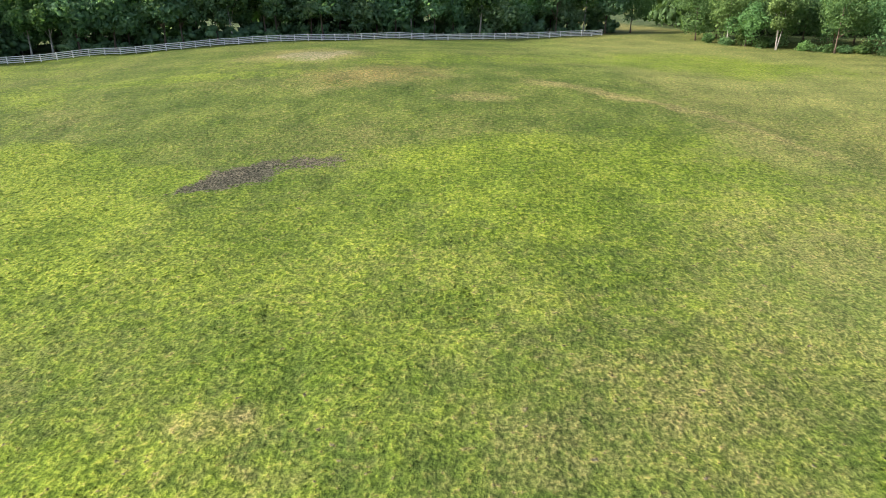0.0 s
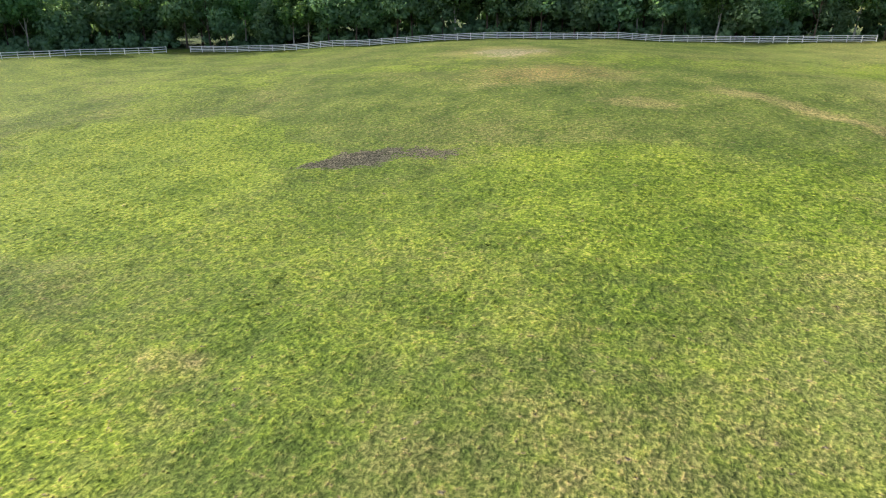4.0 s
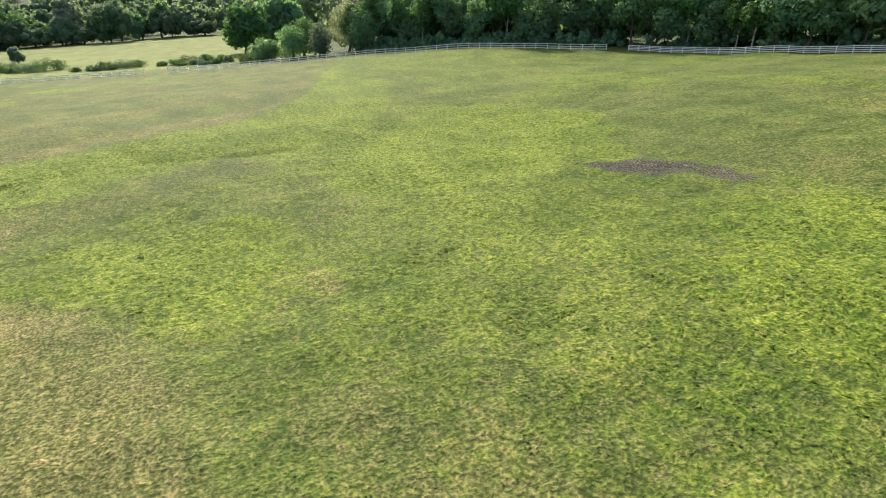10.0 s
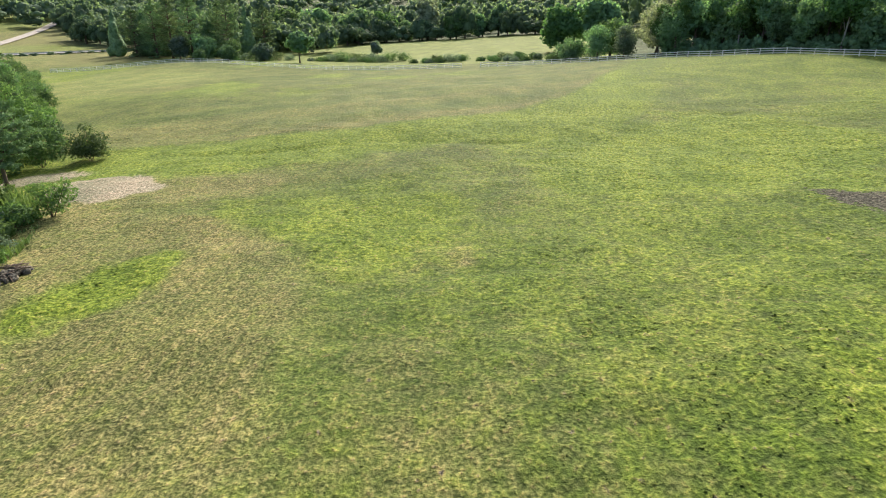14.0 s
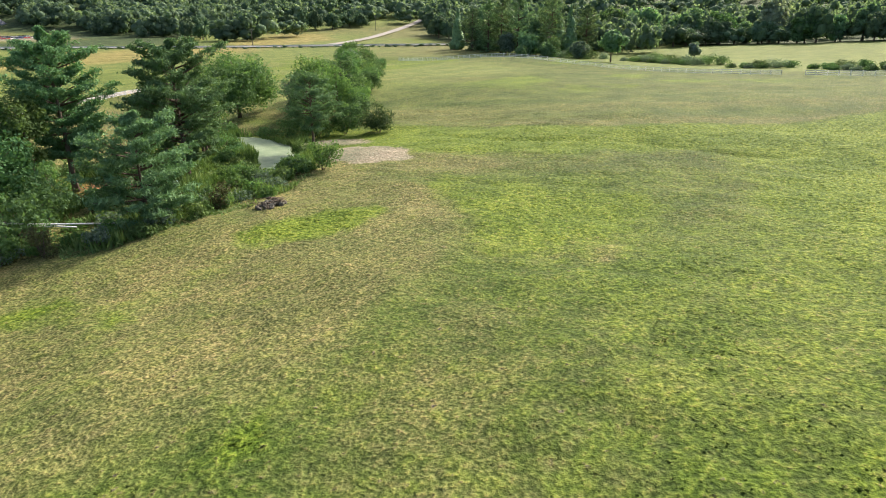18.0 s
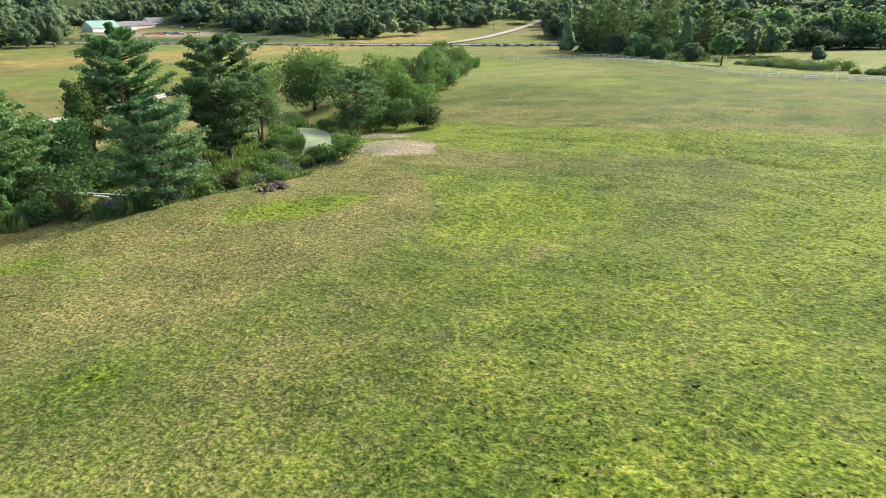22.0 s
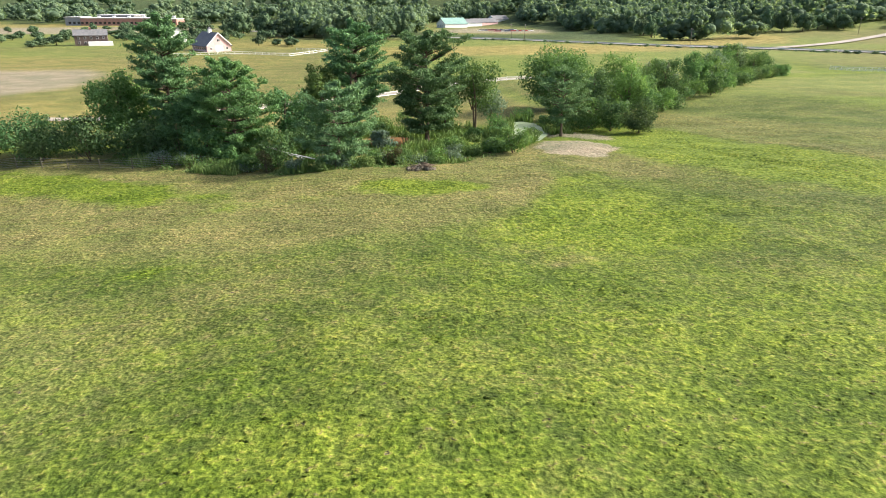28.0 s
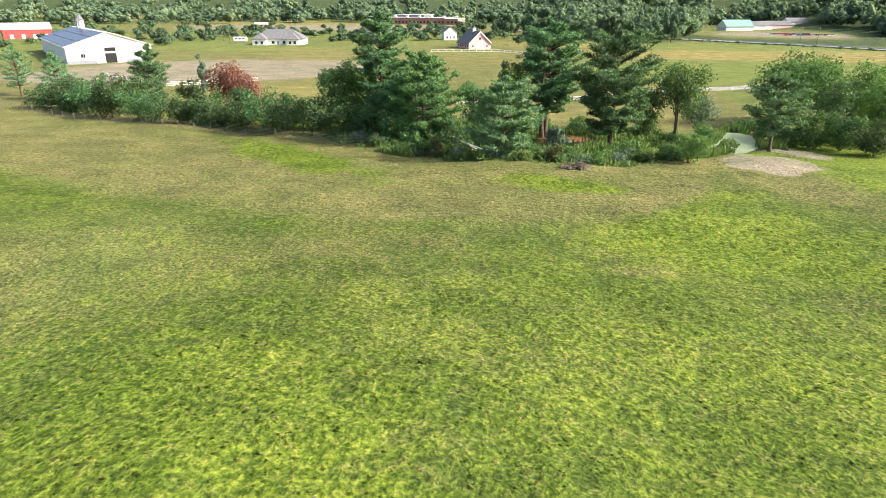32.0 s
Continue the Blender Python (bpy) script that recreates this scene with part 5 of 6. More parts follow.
r = np.random.default_rng(97)
for q in range(64):
    hx = r.uniform(-18, 30)
    hy = -12.5 - 0.016 * (hx - 2) ** 2 * (hx < 2) - 0.010 * (hx - 2) ** 2 * (hx >= 2) - 0.28 * max(hx - 4, 0) - r.uniform(-0.6, 9)
    if pond_distance(np.array(hx), np.array(hy)) > 1.5:
        shrub(hx, hy, r.uniform(0.6, 2.4), r.uniform(0.7, 1.7), (leaf_light, herb_mat, leaf_mid, leaf_grey, leaf_light)[q % 5], "low leafy scrub on the overgrown bank", 660 + q, 260, 0.2, group="bank scrub")

# tall herbs and reeds on the bank and round the pond
r = np.random.default_rng(95)
n = 90000
bx, by = r.uniform(-42, 34, n), r.uniform(-56, -8, n)
edge = -10.2 - 0.016 * (bx - 2) ** 2 * (bx < 2) - 0.010 * (bx - 2) ** 2 * (bx >= 2) - 0.28 * np.maximum(bx - 4, 0)
sand = ((bx + 30) / 8.5) ** 2 + ((by + 17) / 7) ** 2
keep = (by < edge + 1.6 * (fbm(bx, by, 4, 7, 3) - 0.5)) & (sand > 1) & (pond_distance(bx, by) > 0.25) & (fbm(bx, by, 3.2, 99, 3) > 0.46) & ~((bx < -26) & (by > -36) & (by < -12) & (bx > -41)) & (((bx + 5.2) / 5.2) ** 2 + ((by + 35.5) / 7.5) ** 2 > 0.8)
bx, by = bx[keep], by[keep]
n = len(bx)
bh = r.uniform(0.15, 0.8, n) * (0.2 + 1.8 * smooth01(0.3, 0.75, fbm(bx, by, 4, 13, 3)))
bh = bh + 0.9 * smooth01(2.4, 0.4, pond_distance(bx, by)) * r.uniform(0.3, 1.0, n)      # reeds at the water
bz, aa = height(bx, by), r.uniform(0, 2 * np.pi, n)
w = 0.05 + 0.05 * r.uniform(0, 1, n)
lx, ly = r.normal(0, 0.22, n), r.normal(0, 0.22, n)
bv = np.stack([np.stack([bx + w * np.cos(aa), by + w * np.sin(aa), bz - 0.05], 1), np.stack([bx - w * np.cos(aa), by - w * np.sin(aa), bz - 0.05], 1),
               np.stack([bx + lx - 0.6 * w * np.cos(aa), by + ly - 0.6 * w * np.sin(aa), bz + bh * 0.8], 1), np.stack([bx + lx * 1.3, by + ly * 1.3, bz + bh], 1),
               np.stack([bx + lx + 0.9 * w * np.cos(aa), by + ly + 0.9 * w * np.sin(aa), bz + bh * 0.7], 1)], 1).reshape(-1, 3)
herbs = new("tall_grass", make_mesh("tall_grass", bv, np.arange(n)[:, None] * 5 + [[0, 1, 2, 3, 4]], herb_mat))
tagged(herbs, "rank tall grass and herbs on the bank round the pond", "grass", kind="stuff")

# ---- wire fence, fallen rails, stones ----
wire_mesh, wood_post_mesh = cube_mesh("wire", wire_mat), cube_mesh("post", post_wood)
wire_fence = tagged(new("wire_fence"), "grey wire fence on wooden posts below the hedge", "fence")
line = [Vector(p) for p in ((17.7, -21.0), (25, -22.5), (37, -25), (48, -30.5), (58, -31.5), (72, -34), (82, -34.5), (105, -44), (125, -52))]
wire_fence.location = (17.7, -21.0, ground_at(17.7, -21.0))
spots = []
for a, b in zip(line, line[1:]):
    m = max(1, round((b - a).length / 4.0))
    spots += [a.lerp(b, q / m) for q in range(m)]
feet = [Vector((p.x, p.y, ground_at(p.x, p.y))) - wire_fence.location for p in spots]
for f in feet:
    child("post", wood_post_mesh, wire_fence, stretched(f - Vector((0, 0, 0.2)), f + Vector((rng.normal(0, 0.04), rng.normal(0, 0.04), 1.4)), 0.075, 0.075))
for a, b in zip(feet, feet[1:]):
    for q in range(6):
        z = Vector((0, 0, 0.2 + 0.22 * q))
        child("wire", wire_mesh, wire_fence, stretched(a + z, b + z, 0.014, 0.016))

for q, (a, b) in enumerate((((14.4, -26.6, 0.55), (4.7, -16.3, 0.1)), ((13.0, -26.8, 0.25), (7.4, -19.8, 0.15)), ((14.0, -27.2, 0.9), (9.0, -21.3, 0.3)))):
    za, zb = ground_at(a[0], a[1]) + a[2] + 1.1, ground_at(b[0], b[1]) + b[2] + 0.75
    mid = ((a[0] + b[0]) / 2, (a[1] + b[1]) / 2, (za + zb) / 2 - 0.18)
    v, f = tube([(a[0], a[1], za), mid, (b[0], b[1], zb)], [0.07, 0.07, 0.06], 6)
    ob = tagged(new("fallen_rail", make_mesh("fallen_rail", v, f, rail_paint, True)), "white fence rail fallen aslant into the tall grass", "fence rail", "fallen rails")

stone_pile = tagged(new("stone_pile"), "low heap of dark field stones and branches on the bank", "stones")
stone_pile.location = (-5.8, -9.0, ground_at(-5.8, -9.0))
r = np.random.default_rng(33)
stones = []
for q in range(4):
    bm = bmesh.new()
    bmesh.ops.create_icosphere(bm, subdivisions=2, radius=1)
    for v in bm.verts:
        v.co *= 1 + 0.35 * (noise.noise(v.co * 1.3 + Vector((q * 5, 0, 0))))
        v.co.z *= 0.65
    me = bpy.data.meshes.new("stone")
    bm.to_mesh(me)
    bm.free()
    me.materials.append(stone_mat)
    stones.append(me)
for q in range(60):
    d = r.uniform(0, 1) ** 0.6
    ang = r.uniform(0, 2 * np.pi)
    px, py, s = 1.7 * d * math.cos(ang), 0.9 * d * math.sin(ang), r.uniform(0.10, 0.34)
    pz = ground_at(-5.8 + px, -9 + py) - stone_pile.location.z + 0.06 + 0.42 * (1 - d) * r.uniform(0.3, 1.0)
    child("stone", stones[q % 4], stone_pile, pose(px, py, pz, r.uniform(0, 360), r.uniform(0, 40), r.uniform(0, 360)) @ Matrix.Diagonal((s, s, s, 1)))
for q in range(34):
    a = np.array([r.normal(0, 0.8), r.normal(0, 0.4), 0.25 + r.uniform(0, 0.3)])
    d = unit(np.array([r.normal(), r.normal(), 0.15 * r.normal()])) * r.uniform(0.5, 1.0)
    v, f = tube([a - d, a + [0, 0, 0.06], a + d], [0.03, 0.035, 0.012], 5)
    child("branch", make_mesh("branch", v, f, bark, True), stone_pile)

# ---- buildings across the valley ----
def window(root, x, y, z, w, h, m=None):
    """A framed pane set on a wall that faces -y."""
    fr = part("window", box_bm(x - w / 2 - 0.12, x + w / 2 + 0.12, y - 0.06, y + 0.1, z - 0.12, z + h + 0.12), white_wall, root)
    part("pane", box_bm(x - w / 2, x + w / 2, y - 0.10, y - 0.062, z, z + h), dark_pane, fr)
    part("glazing_bar", box_bm(x - 0.04, x + 0.04, y - 0.13, y - 0.102, z, z + h), white_wall, fr)
    return fr


def gable_building(name, label, x, y, yaw, width, length, eave, ridge, wall, roof, over=0.5, category="building", sink=0.3):
    """A gabled building: its gable faces local -y, its ridge runs along y."""
    root = tagged(new(name), label, category)
    root.matrix_basis = pose(x, y, ground_at(x, y) - sink, 0, 0, yaw)
    w = width / 2
    part("wall", prism_bm([(-w, 0), (w, 0), (w, eave), (0, ridge), (-w, eave)], 0, length), wall, root)
    slope = (ridge - eave) / w
    for s in (-1, 1):
        part("roof", prism_bm([(0, ridge + 0.04), (s * (w + over), eave - slope * over + 0.04), (s * (w + over), eave - slope * over + 0.26), (0, ridge + 0.26)], -over, length + over), roof, root)
    return root


# white riding hall with solar roof
hall = gable_building("riding_hall", "large white riding hall with blue solar panels on its roof", 182.2, -166.3, 228.2, 26, 78, 5.6, 9.9, white_wall, roof_pale, 0.6)
hall.matrix_basis = hall.matrix_basis @ Matrix.Scale(1.22, 4)
part("base_band", box_bm(-13.06, -4.6, -0.06, 0.05, 0.0, 1.3), grey_base, hall, "grey base band")
part("base_band", box_bm(4.6, 13.06, -0.06, 0.05, 0.0, 1.3), grey_base, hall, "grey base band")
# dark slab on the closed wall stands for the shade inside the door
part("doorway", box_bm(-1.7, 1.7, -0.08, 0.02, 0.3, 5.2), dark_pane, hall, "dark panel standing for the shade in the open doorway")
part("door", box_bm(-4.4, -1.8, -0.30, -0.12, 0.3, 5.3, 0.03), white_wall, hall, "white sliding door pushed open")
part("door", box_bm(1.8, 4.4, -0.30, -0.12, 0.3, 5.3, 0.03), white_wall, hall, "white sliding door pushed open")
part("door_beam", box_bm(-1.7, 1.7, -0.16, -0.09, 3.4, 3.9), white_wall, hall)
for wx in (-8.2, 8.2):
    window(hall, wx, 0.0, 2.2, 1.3, 1.2)
    for s in (-1, 1):
        part("shutter", box_bm(wx + s * 1.2 - 0.4, wx + s * 1.2 + 0.4, -0.14, -0.07, 2.1, 3.5), white_wall, hall)
slope = math.atan2(4.3, 13)
for row in range(3):
    for q in range(12):
        me = part("solar_panel", box_bm(0.1, 4.1, 0.1, 6.2, 0.0, 0.12), solar_blue, hall)
        me.matrix_basis = pose(-13.2 + 4.3 * row * math.cos(slope), 0.6 + 6.35 * q, 5.85 + 4.3 * row * math.sin(slope), 0, -math.degrees(slope), 0)
bm = bmesh.new()
bmesh.ops.create_cone(bm, cap_ends=True, segments=8, radius1=1.5, radius2=1.5, depth=3.2, matrix=Matrix.Translation((0, 58, 11.2)))
cupola = part("cupola", bm, white_wall, hall, "white octagonal cupola")
bm = bmesh.new()
bmesh.ops.create_cone(bm, cap_ends=True, segments=8, radius1=2.0, radius2=0.05, depth=2.4, matrix=Matrix.Translation((0, 58, 13.9)))
part("cupola_roof", bm, roof_grey, cupola, "grey pointed roof")
for q in range(8):
    a = (q + 0.5) * math.pi / 4
    me = part("louvre", box_bm(-0.3, 0.3, -0.03, 0.05, 10.6, 12.2), grey_base, cupola)
    me.matrix_basis = Matrix.Translation((1.4 * math.cos(a), 58 + 1.4 * math.sin(a), 0)) @ Matrix.Rotation(a + math.pi / 2, 4, "Z")

red_barn = gable_building("red_barn", "long red barn with a pale roof", 397, -324, 139, 16, 30, 6.5, 10.5, red_wall, roof_pale, 0.5)
for q in range(4):
    part("door", box_bm(7.98, 8.1, 4 + 7 * q, 6.2 + 7 * q, 0.3, 3.0), white_wall, red_barn)

# pink gabled barn
pink = gable_building("pink_barn", "faded pink barn with a grey shingle roof and cupola", 49, -291, 210, 13, 19, 3.4, 9.4, pink_wall, roof_grey, 0.7)
part("gable_board", prism_bm([(-6.9, 3.25), (-6.5, 3.1), (0, 9.15), (6.5, 3.1), (6.9, 3.25), (0, 9.75)], -0.82, -0.70), white_wall, pink, "white gable boards")
part("door", box_bm(-2.0, 2.0, -0.12, 0.02, 0.2, 3.2), white_wall, pink, "white barn door")
for wx in (-4.2, 4.2):
    window(pink, wx, 0.0, 1.3, 1.0, 1.1)
window(pink, 0, 0.0, 5.2, 1.4, 1.2)
for q in range(6):
    part("window", box_bm(-6.62, -6.48, 1.6 + 2.9 * q, 3.0 + 2.9 * q, 1.2, 2.3), dark_pane, pink)
cup = part("cupola", box_bm(-0.8, 0.8, 8.6, 10.2, 9.0, 11.0), white_wall, pink, "small white cupola")
bm = bmesh.new()
bmesh.ops.create_cone(bm, cap_ends=True, segments=4, radius1=1.5, radius2=0.02, depth=1.2, matrix=Matrix.Translation((0, 9.4, 11.6)) @ Matrix.Rotation(math.pi / 4, 4, "Z"))
part("cupola_roof", bm, roof_grey, cup)
white_house = gable_building("white_house", "small white farmhouse behind the pink barn", 83, -378, 200, 9, 13, 5.5, 9.0, white_wall, roof_grey, 0.4)
for wx in (-2.4, 0, 2.4):
    window(white_house, wx, 0.0, 1.4, 0.9, 1.4)

# grey-roofed house with wings
def hip_bm(x0, x1, y0, y1, eave, ridge, over=0.7):
    """A hipped roof over a rectangle, its ridge along the longer side."""
    x0, x1, y0, y1 = x0 - over, x1 + over, y0 - over, y1 + over
    bm = bmesh.new()
    foot = [bm.verts.new((x, y, z)) for z in (eave - 0.25, eave) for x, y in ((x0, y0), (x1, y0), (x1, y1), (x0, y1))]
    if x1 - x0 > y1 - y0:
        d, m = (y1 - y0) / 2, (y0 + y1) / 2
        a, b = bm.verts.new((x0 + d, m, ridge)), bm.verts.new((x1 - d, m, ridge))
        top = ((4, 5, b, a), (5, 6, b), (6, 7, a, b), (7, 4, a))
    else:
        d, m = (x1 - x0) / 2, (x0 + x1) / 2
        a, b = bm.verts.new((m, y0 + d, ridge)), bm.verts.new((m, y1 - d, ridge))
        top = ((4, 5, a), (5, 6, b, a), (6, 7, b), (7, 4, a, b))
    bm.faces.new(foot[:4][::-1])
    for q in range(4):
        bm.faces.new((foot[q], foot[(q + 1) % 4], foot[4 + (q + 1) % 4], foot[4 + q]))
    for face in top:
        bm.faces.new([foot[v] if isinstance(v, int) else v for v in face])
    bmesh.ops.recalc_face_normals(bm, faces=bm.faces[:])
    return bm


grey = tagged(new("grey_roofed_house"), "white single-storey house with broad grey hipped roofs", "house")
grey.matrix_basis = pose(160, -309, ground_at(160, -309) - 0.3, 0, 0, 283)
part("wall", box_bm(-7.5, 7.5, 0, 30, 0, 3.6), white_wall, grey)
part("roof", hip_bm(-7.5, 7.5, 0, 30, 3.7, 9.0), roof_grey, grey)
for a, b, c, out in ((2, 9, 6.6, 4.5), (21, 29, 7.0, 5.5)):
    wing = part("wing", box_bm(-7.5 - out, -7.4, a, b, 0, 3.5), white_wall, grey, "low projecting wing")
    part("wing_roof", hip_bm(-7.5 - out, -2.0, a, b, 3.6, c), roof_grey, wing)
    for d in (0.3, 0.7):
        yy = a + (b - a) * d
        part("window", box_bm(-7.62 - out, -7.48 - out, yy - 0.7, yy + 0.7, 0.9, 2.5), dark_pane, wing)
part("door", box_bm(-7.62, -7.48, 14.4, 15.6, 0.3, 2.5), grey_base, grey)
for yy in (11.5, 18.0):
    part("window", box_bm(-7.62, -7.48, yy - 0.8, yy + 0.8, 0.9, 2.4), dark_pane, grey)
part("chimney", box_bm(0.6, 1.6, 17, 18, 7.5, 10.2), brick_wall, grey)

# brown house with a white annex
brown = gable_building("brown_house", "dark brown two-storey house with a grey roof", 119, -357, 283, 9, 17, 6.0, 8.8, brown_wall, roof_grey, 0.5)
for q in range(5):
    for z in (1.2, 3.9):
        fr = part("window", box_bm(-4.62, -4.48, 1.4 + 3.2 * q, 2.6 + 3.2 * q, z, z + 1.3), white_wall, brown)
        part("pane", box_bm(-4.68, -4.62, 1.5 + 3.2 * q, 2.5 + 3.2 * q, z + 0.1, z + 1.2), dark_pane, fr)
part("annex", box_bm(-10, -6.5, -2.5, 10, 0, 2.6), white_wall, brown, "low white annex")
part("chimney", box_bm(-0.5, 0.5, 8, 9, 8.2, 10.2), brick_wall, brown)

# school far across the valley
school = tagged(new("school_building"), "long low brick school with flat pale roofs", "building")
school.matrix_basis = pose(206, -768, ground_at(206, -768) - 0.3, 0, 0, -10)
for x0, x1, y0, y1, hh, mt in ((-48, 42, -8, 22, 8, brick_wall), (-66, -48, -2, 24, 7, brick_wall), (42, 60, -4, 20, 9, grey_base), (-6, 36, -40, -8, 11, roof_grey)):
    bl = part("wall", box_bm(x0, x1, y0, y1, 0, hh), mt, school)
    part("roof", box_bm(x0 - 0.4, x1 + 0.4, y0 - 0.4, y1 + 0.4, hh, hh + 0.6), roof_pale, bl)
    for q in range(int((x1 - x0) / 5)):
        part("window", box_bm(x0 + 1.6 + 5 * q, x0 + 4.4 + 5 * q, y1 - 0.02, y1 + 0.12, 2, 4.2), dark_pane, bl)
for q in range(6):
    part("roof_unit", box_bm(-62 + 17 * q, -59 + 17 * q, 12, 15, 8.6, 10.6), white_wall, school)

# farm shop with a green roof, sheds and parked cars
shop = gable_building("farm_shop", "white shop building with a green metal roof", -146, -655, 108, 19, 29, 4.5, 10.5, white_wall, roof_green, 0.6)
for q in range(3):
    part("window", box_bm(-8.62, -8.48, 4 + 7 * q, 7 + 7 * q, 1.2, 3.0), dark_pane, shop)
    window(shop, -4.5 + 4.5 * q, 0.0, 1.4, 1.4, 1.6)
for q, (sx, sy, w, ln, wl) in enumerate(((-176, -692, 16, 28, white_wall), (-194, -708, 17, 36, pink_wall), (-226, -732, 14, 24, white_wall))):
    shed = gable_building("shop_shed", "long pale shed with a grey metal roof", sx, sy, 112, w, ln, 4.5, 8.6, wl, roof_grey, 0.5)
    for k in range(4):
        part("door", box_bm(-w / 2 - 0.12, -w / 2 + 0.02, 3 + 5.5 * k, 6 + 5.5 * k, 0.2, 3.2), dark_pane, shed)
body_paint = [plain("car paint " + k, c, tuple(min(1, 1.15 * v) for v in c), 0.5, 0.3, 0.5, relief=0.0) for k, c in (("white", (0.68, 0.68, 0.68)), ("silver", (0.38, 0.39, 0.40)), ("blue", (0.06, 0.09, 0.18)), ("red", (0.32, 0.04, 0.04)))]


def car(x, y, yaw, paint):
    root = tagged(new("car"), "parked car in the gravel yard", "car", "parked cars")
    root.matrix_basis = pose(x, y, ground_at(x, y) + 0.05, 0, 0, yaw)
    part("body", prism_bm([(-2.2, 0.3), (2.2, 0.3), (2.2, 0.75), (1.5, 0.9), (-2.1, 0.95)], -0.85, 0.85), paint, root)
    part("cabin", prism_bm([(-1.9, 0.94), (1.1, 0.9), (0.5, 1.45), (-1.4, 1.45)], -0.72, 0.72), dark_pane, root)
    for sx in (-1.4, 1.4):
        for sy in (-0.8, 0.8):
            bm = bmesh.new()
            bmesh.ops.create_cone(bm, cap_ends=True, segments=10, radius1=0.33, radius2=0.33, depth=0.2, matrix=Matrix.Translation((sx, sy, 0.33)) @ Matrix.Rotation(math.pi / 2, 4, "X"))
            part("wheel", bm, grey_base, root)
    return root


r = np.random.default_rng(44)
first = [car(-172, -560, 20, p) for p in body_paint]
for q in range(26):
    sx, sy = -165 - 3.4 * (q % 13) - 10 * (q // 13), -560 - 1.2 * (q % 13) + 22 * (q // 13)
    m = pose(sx, sy, ground_at(sx, sy) + 0.05, 0, 0, 20 + r.normal(0, 5))
    if q < 4:
        first[q].matrix_basis = m
    else:
        copy_thing(first[int(r.integers(4))], m)
caravan = tagged(new("caravan"), "white caravan parked beside the grey-roofed house", "caravan")
caravan.matrix_basis = pose(211, -322, ground_at(211, -322), 0, 0, 290)
part("body", box_bm(-1.3, 1.3, -4.2, 4.2, 0.6, 3.1, 0.25), white_wall, caravan)
for q in range(3):
    part("window", box_bm(-1.36, -1.28, -3 + 2.3 * q, -1.4 + 2.3 * q, 1.7, 2.4), dark_pane, caravan)
part("skirt", box_bm(-1.15, 1.15, -3.6, 3.6, 0.0, 0.6), grey_base, caravan)
far_shed = gable_building("field_shed", "small pinkish shed on the far field", 335, -605, 285, 6, 14, 3.2, 4.8, pink_wall, roof_pale, 0.3)
part("door", box_bm(-3.1, -2.98, 5, 8, 0.2, 2.6), dark_pane, far_shed)
far_house = gable_building("far_house", "small white house among far trees", -585, -440, 60, 8, 10, 4.5, 7.5, white_wall, roof_pale, 0.4)
for wx in (-2.6, 2.6):
    window(far_house, wx, 0.0, 1.4, 1.2, 1.4)

# ---- valley road, side road, poles ----
def ribbon(name, pts, half, mat, label, lift=0.12, n=60):
    pts = np.array(pts, float)
    t = np.linspace(0, len(pts) - 1, n)
    c = np.stack([np.interp(t, np.arange(len(pts)), pts[:, q]) for q in (0, 1)], 1)
    for _ in range(4):
        c[1:-1] = (c[:-2] + 2 * c[1:-1] + c[2:]) / 4
    w = unit(np.gradient(c, axis=0))
    s = np.stack([-w[:, 1], w[:, 0]], 1)
    rows_ = [c + s * half * q for q in (-1, 0, 1)]
    v = np.stack([np.concatenate([p, (height(c[:, 0], c[:, 1]) + lift)[:, None]], 1) for p in rows_], 1).reshape(-1, 3)
    i, j = np.meshgrid(np.arange(n - 1), np.arange(2), indexing="ij")
    k = (i * 3 + j).ravel()
    ob = new(name, make_mesh(name, v, np.stack([k, k + 3, k + 4, k + 1], 1), mat, True))
    return tagged(ob, label, "road", kind="structure"), c


road, centre = ribbon("road", [(60, -560), (-60, -455), (-141, -392), (-203, -323), (-265, -267), (-320, -208), (-390, -140), (-470, -80)], 5.0, asphalt, "grey two-lane road along the valley", 0.5)
side_road, _ = ribbon("side_road", [(-262, -272), (-300, -288), (-345, -311), (-400, -340), (-505, -391), (-600, -440), (-680, -500)], 4.0, gravel_mat, "pale gravel side road", 0.6)
guard = tagged(new("guard_rail"), "grey steel guard rail along the road", "guard rail")
guard.location = (centre[14][0], centre[14][1], ground_at(*centre[14]))
steel = plain("steel rail", (0.45, 0.46, 0.47), (0.55, 0.56, 0.57), 1.0, 0.6, 0.4, 0.0)
beam_mesh, stub_mesh = cube_mesh("beam", steel), cube_mesh("post", steel)
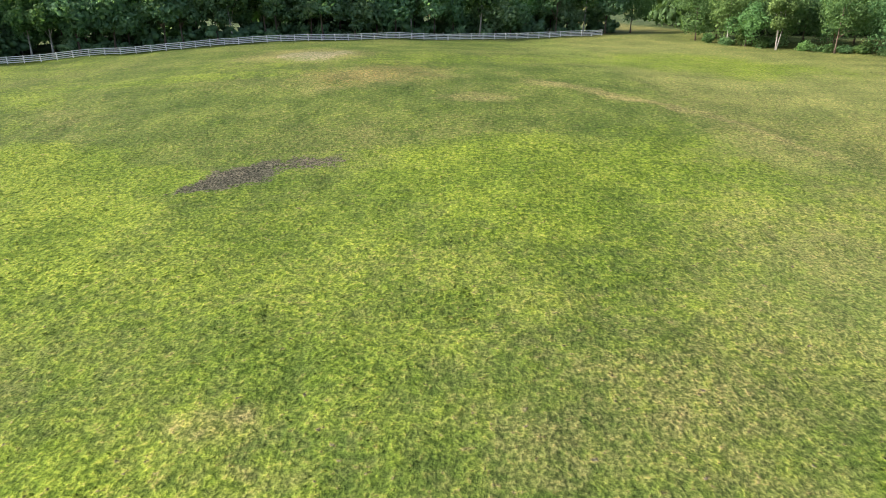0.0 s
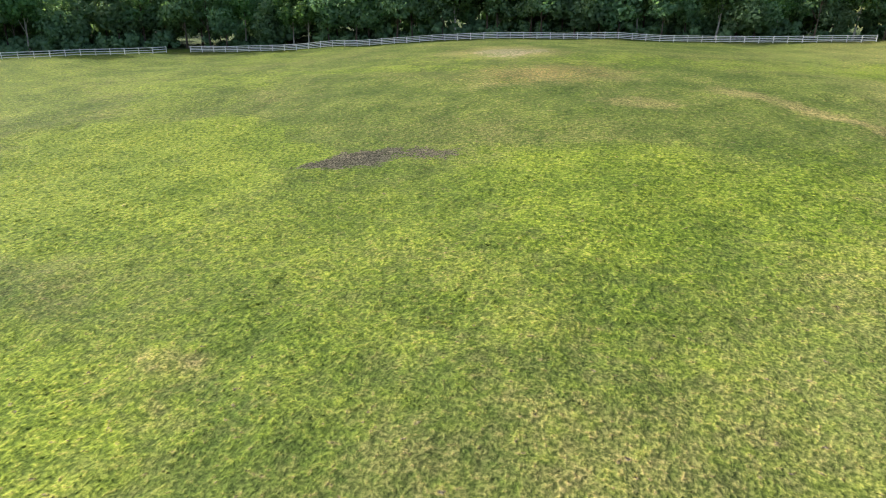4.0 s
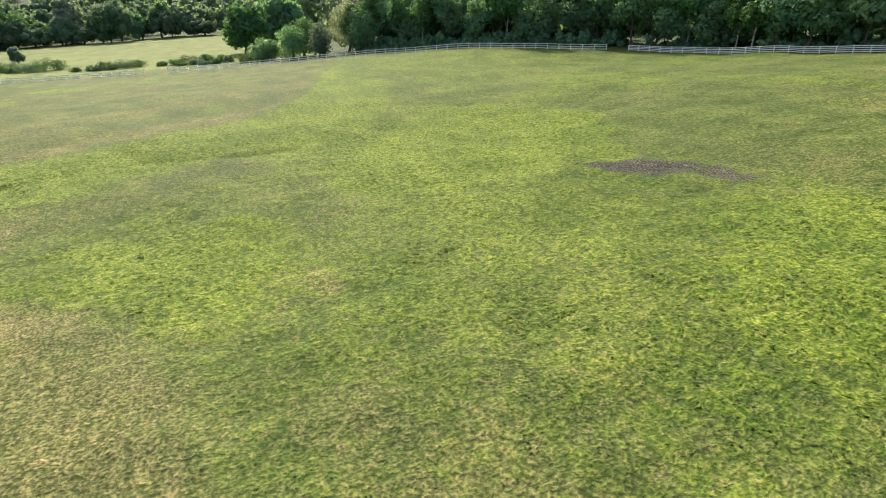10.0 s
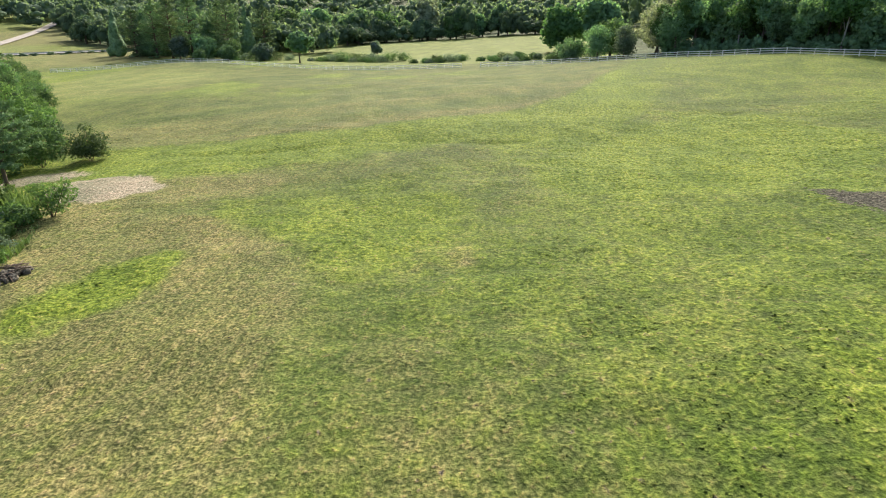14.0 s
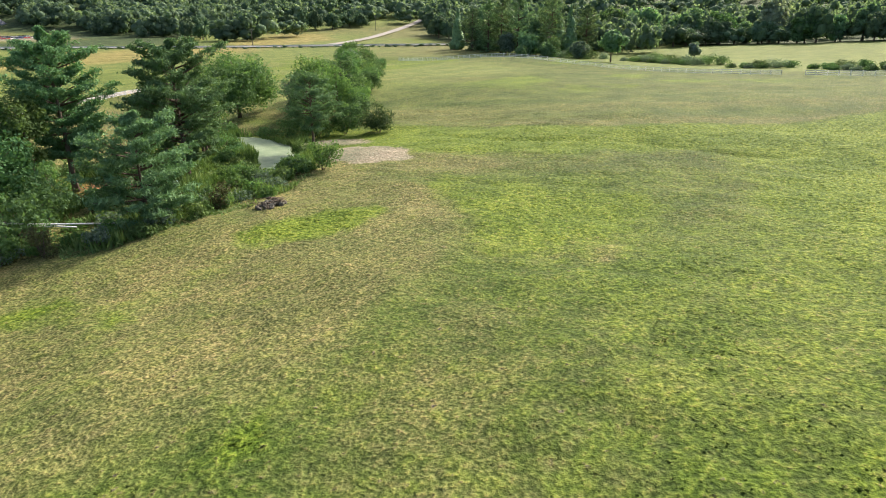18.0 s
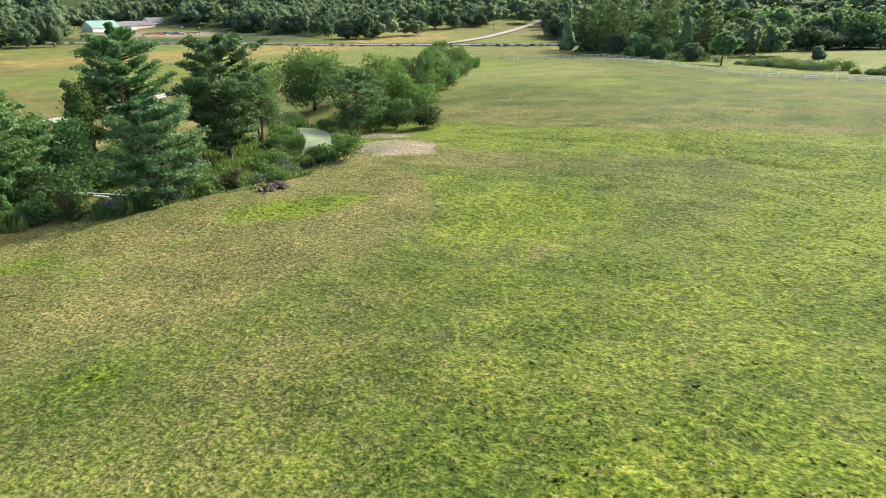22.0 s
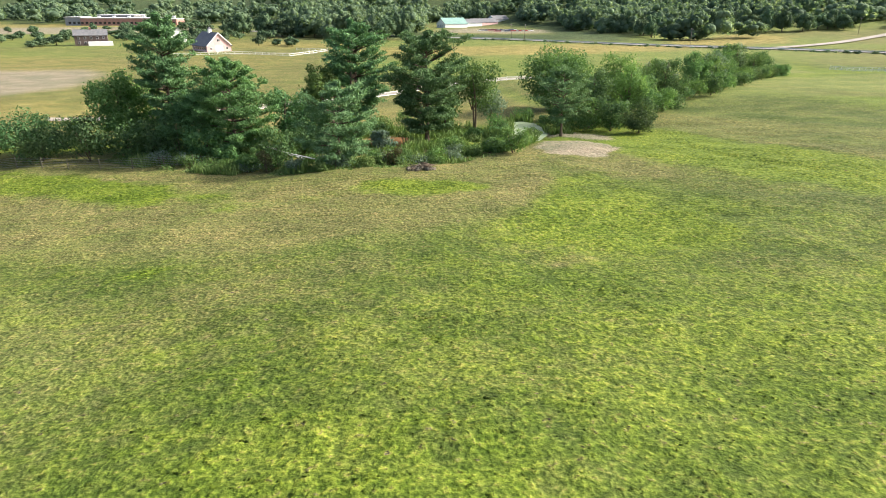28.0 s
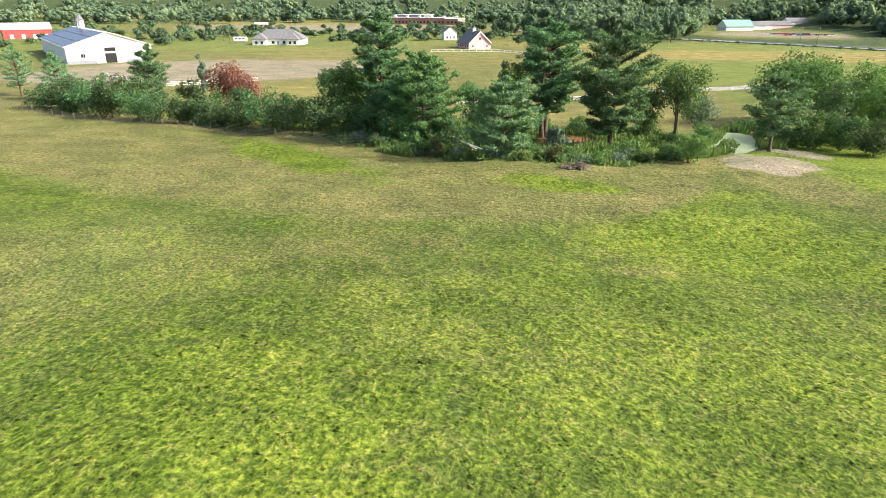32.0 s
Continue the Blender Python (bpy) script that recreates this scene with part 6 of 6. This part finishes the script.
for a, b in zip(centre[14:44], centre[15:45]):
    d = unit(b - a)
    o = np.array([-d[1], d[0]]) * -5.8
    o = o if o[1] > 0 else -o
    za, zb = ground_at(*(a + o)), ground_at(*(b + o))
    p0, p1 = Vector((*(a + o), za)) - guard.location, Vector((*(b + o), zb)) - guard.location
    child("beam", beam_mesh, guard, stretched(p0 + Vector((0, 0, 1.2)), p1 + Vector((0, 0, 1.2)), 0.08, 0.55))
    child("post", stub_mesh, guard, stretched(p0 - Vector((0, 0, 0.2)), p0 + Vector((0, 0, 1.4)), 0.15, 0.15))


def utility_pole(x, y, h=10.5, lean=0.0, yaw=0.0):
    root = tagged(new("utility_pole"), "grey wooden utility pole with a crossarm", "pole", "utility poles")
    root.matrix_basis = pose(x, y, ground_at(x, y) - 0.3, lean, 0, yaw)
    v, f = tube([(0, 0, 0), (0, 0, h / 2), (0, 0, h)], [0.2, 0.17, 0.13], 8)
    child("shaft", make_mesh("shaft", v, f, post_wood, True), root)
    part("crossarm", box_bm(-1.2, 1.2, -0.08, 0.08, h - 1.0, h - 0.8), post_wood, root)
    for s in (-1, 0, 1):
        part("insulator", box_bm(s - 0.07, s + 0.07, -0.07, 0.07, h - 0.8, h - 0.5), rail_paint, root)


for q, (sx, sy) in enumerate(((-265, -405), (-150, -415), (-158, -408), (-235, -310), (-420, -370), (-560, -470), (200, -290), (228, -330))):
    utility_pole(sx, sy, 11 if q != 4 else 13, (0, 4, -3, 0, 0, 0, 0, 0)[q], 30 * q)

# ---- paddocks beyond the pond ----
rail_fence([(24, -92), (-4, -104.5), (-38, -128), (-62, -131)], "white rail fence along the lane behind the pond", 2, 1.1, 3.4)
ribbon("lane", [(60, -84), (24, -95), (-4, -108), (-38, -132), (-66, -136)], 2.2, gravel_mat, "pale gravel lane behind the trees", 0.12)
rail_fence([(70, -262), (36, -272), (13, -253), (-6, -286), (10, -297)], "pale fence round a sand paddock", 2, 1.15, 4.0)
rail_fence([(92, -118), (112, -98), (150, -122)], "low dark fence of the sand arena", 3, 1.2, 4.0)
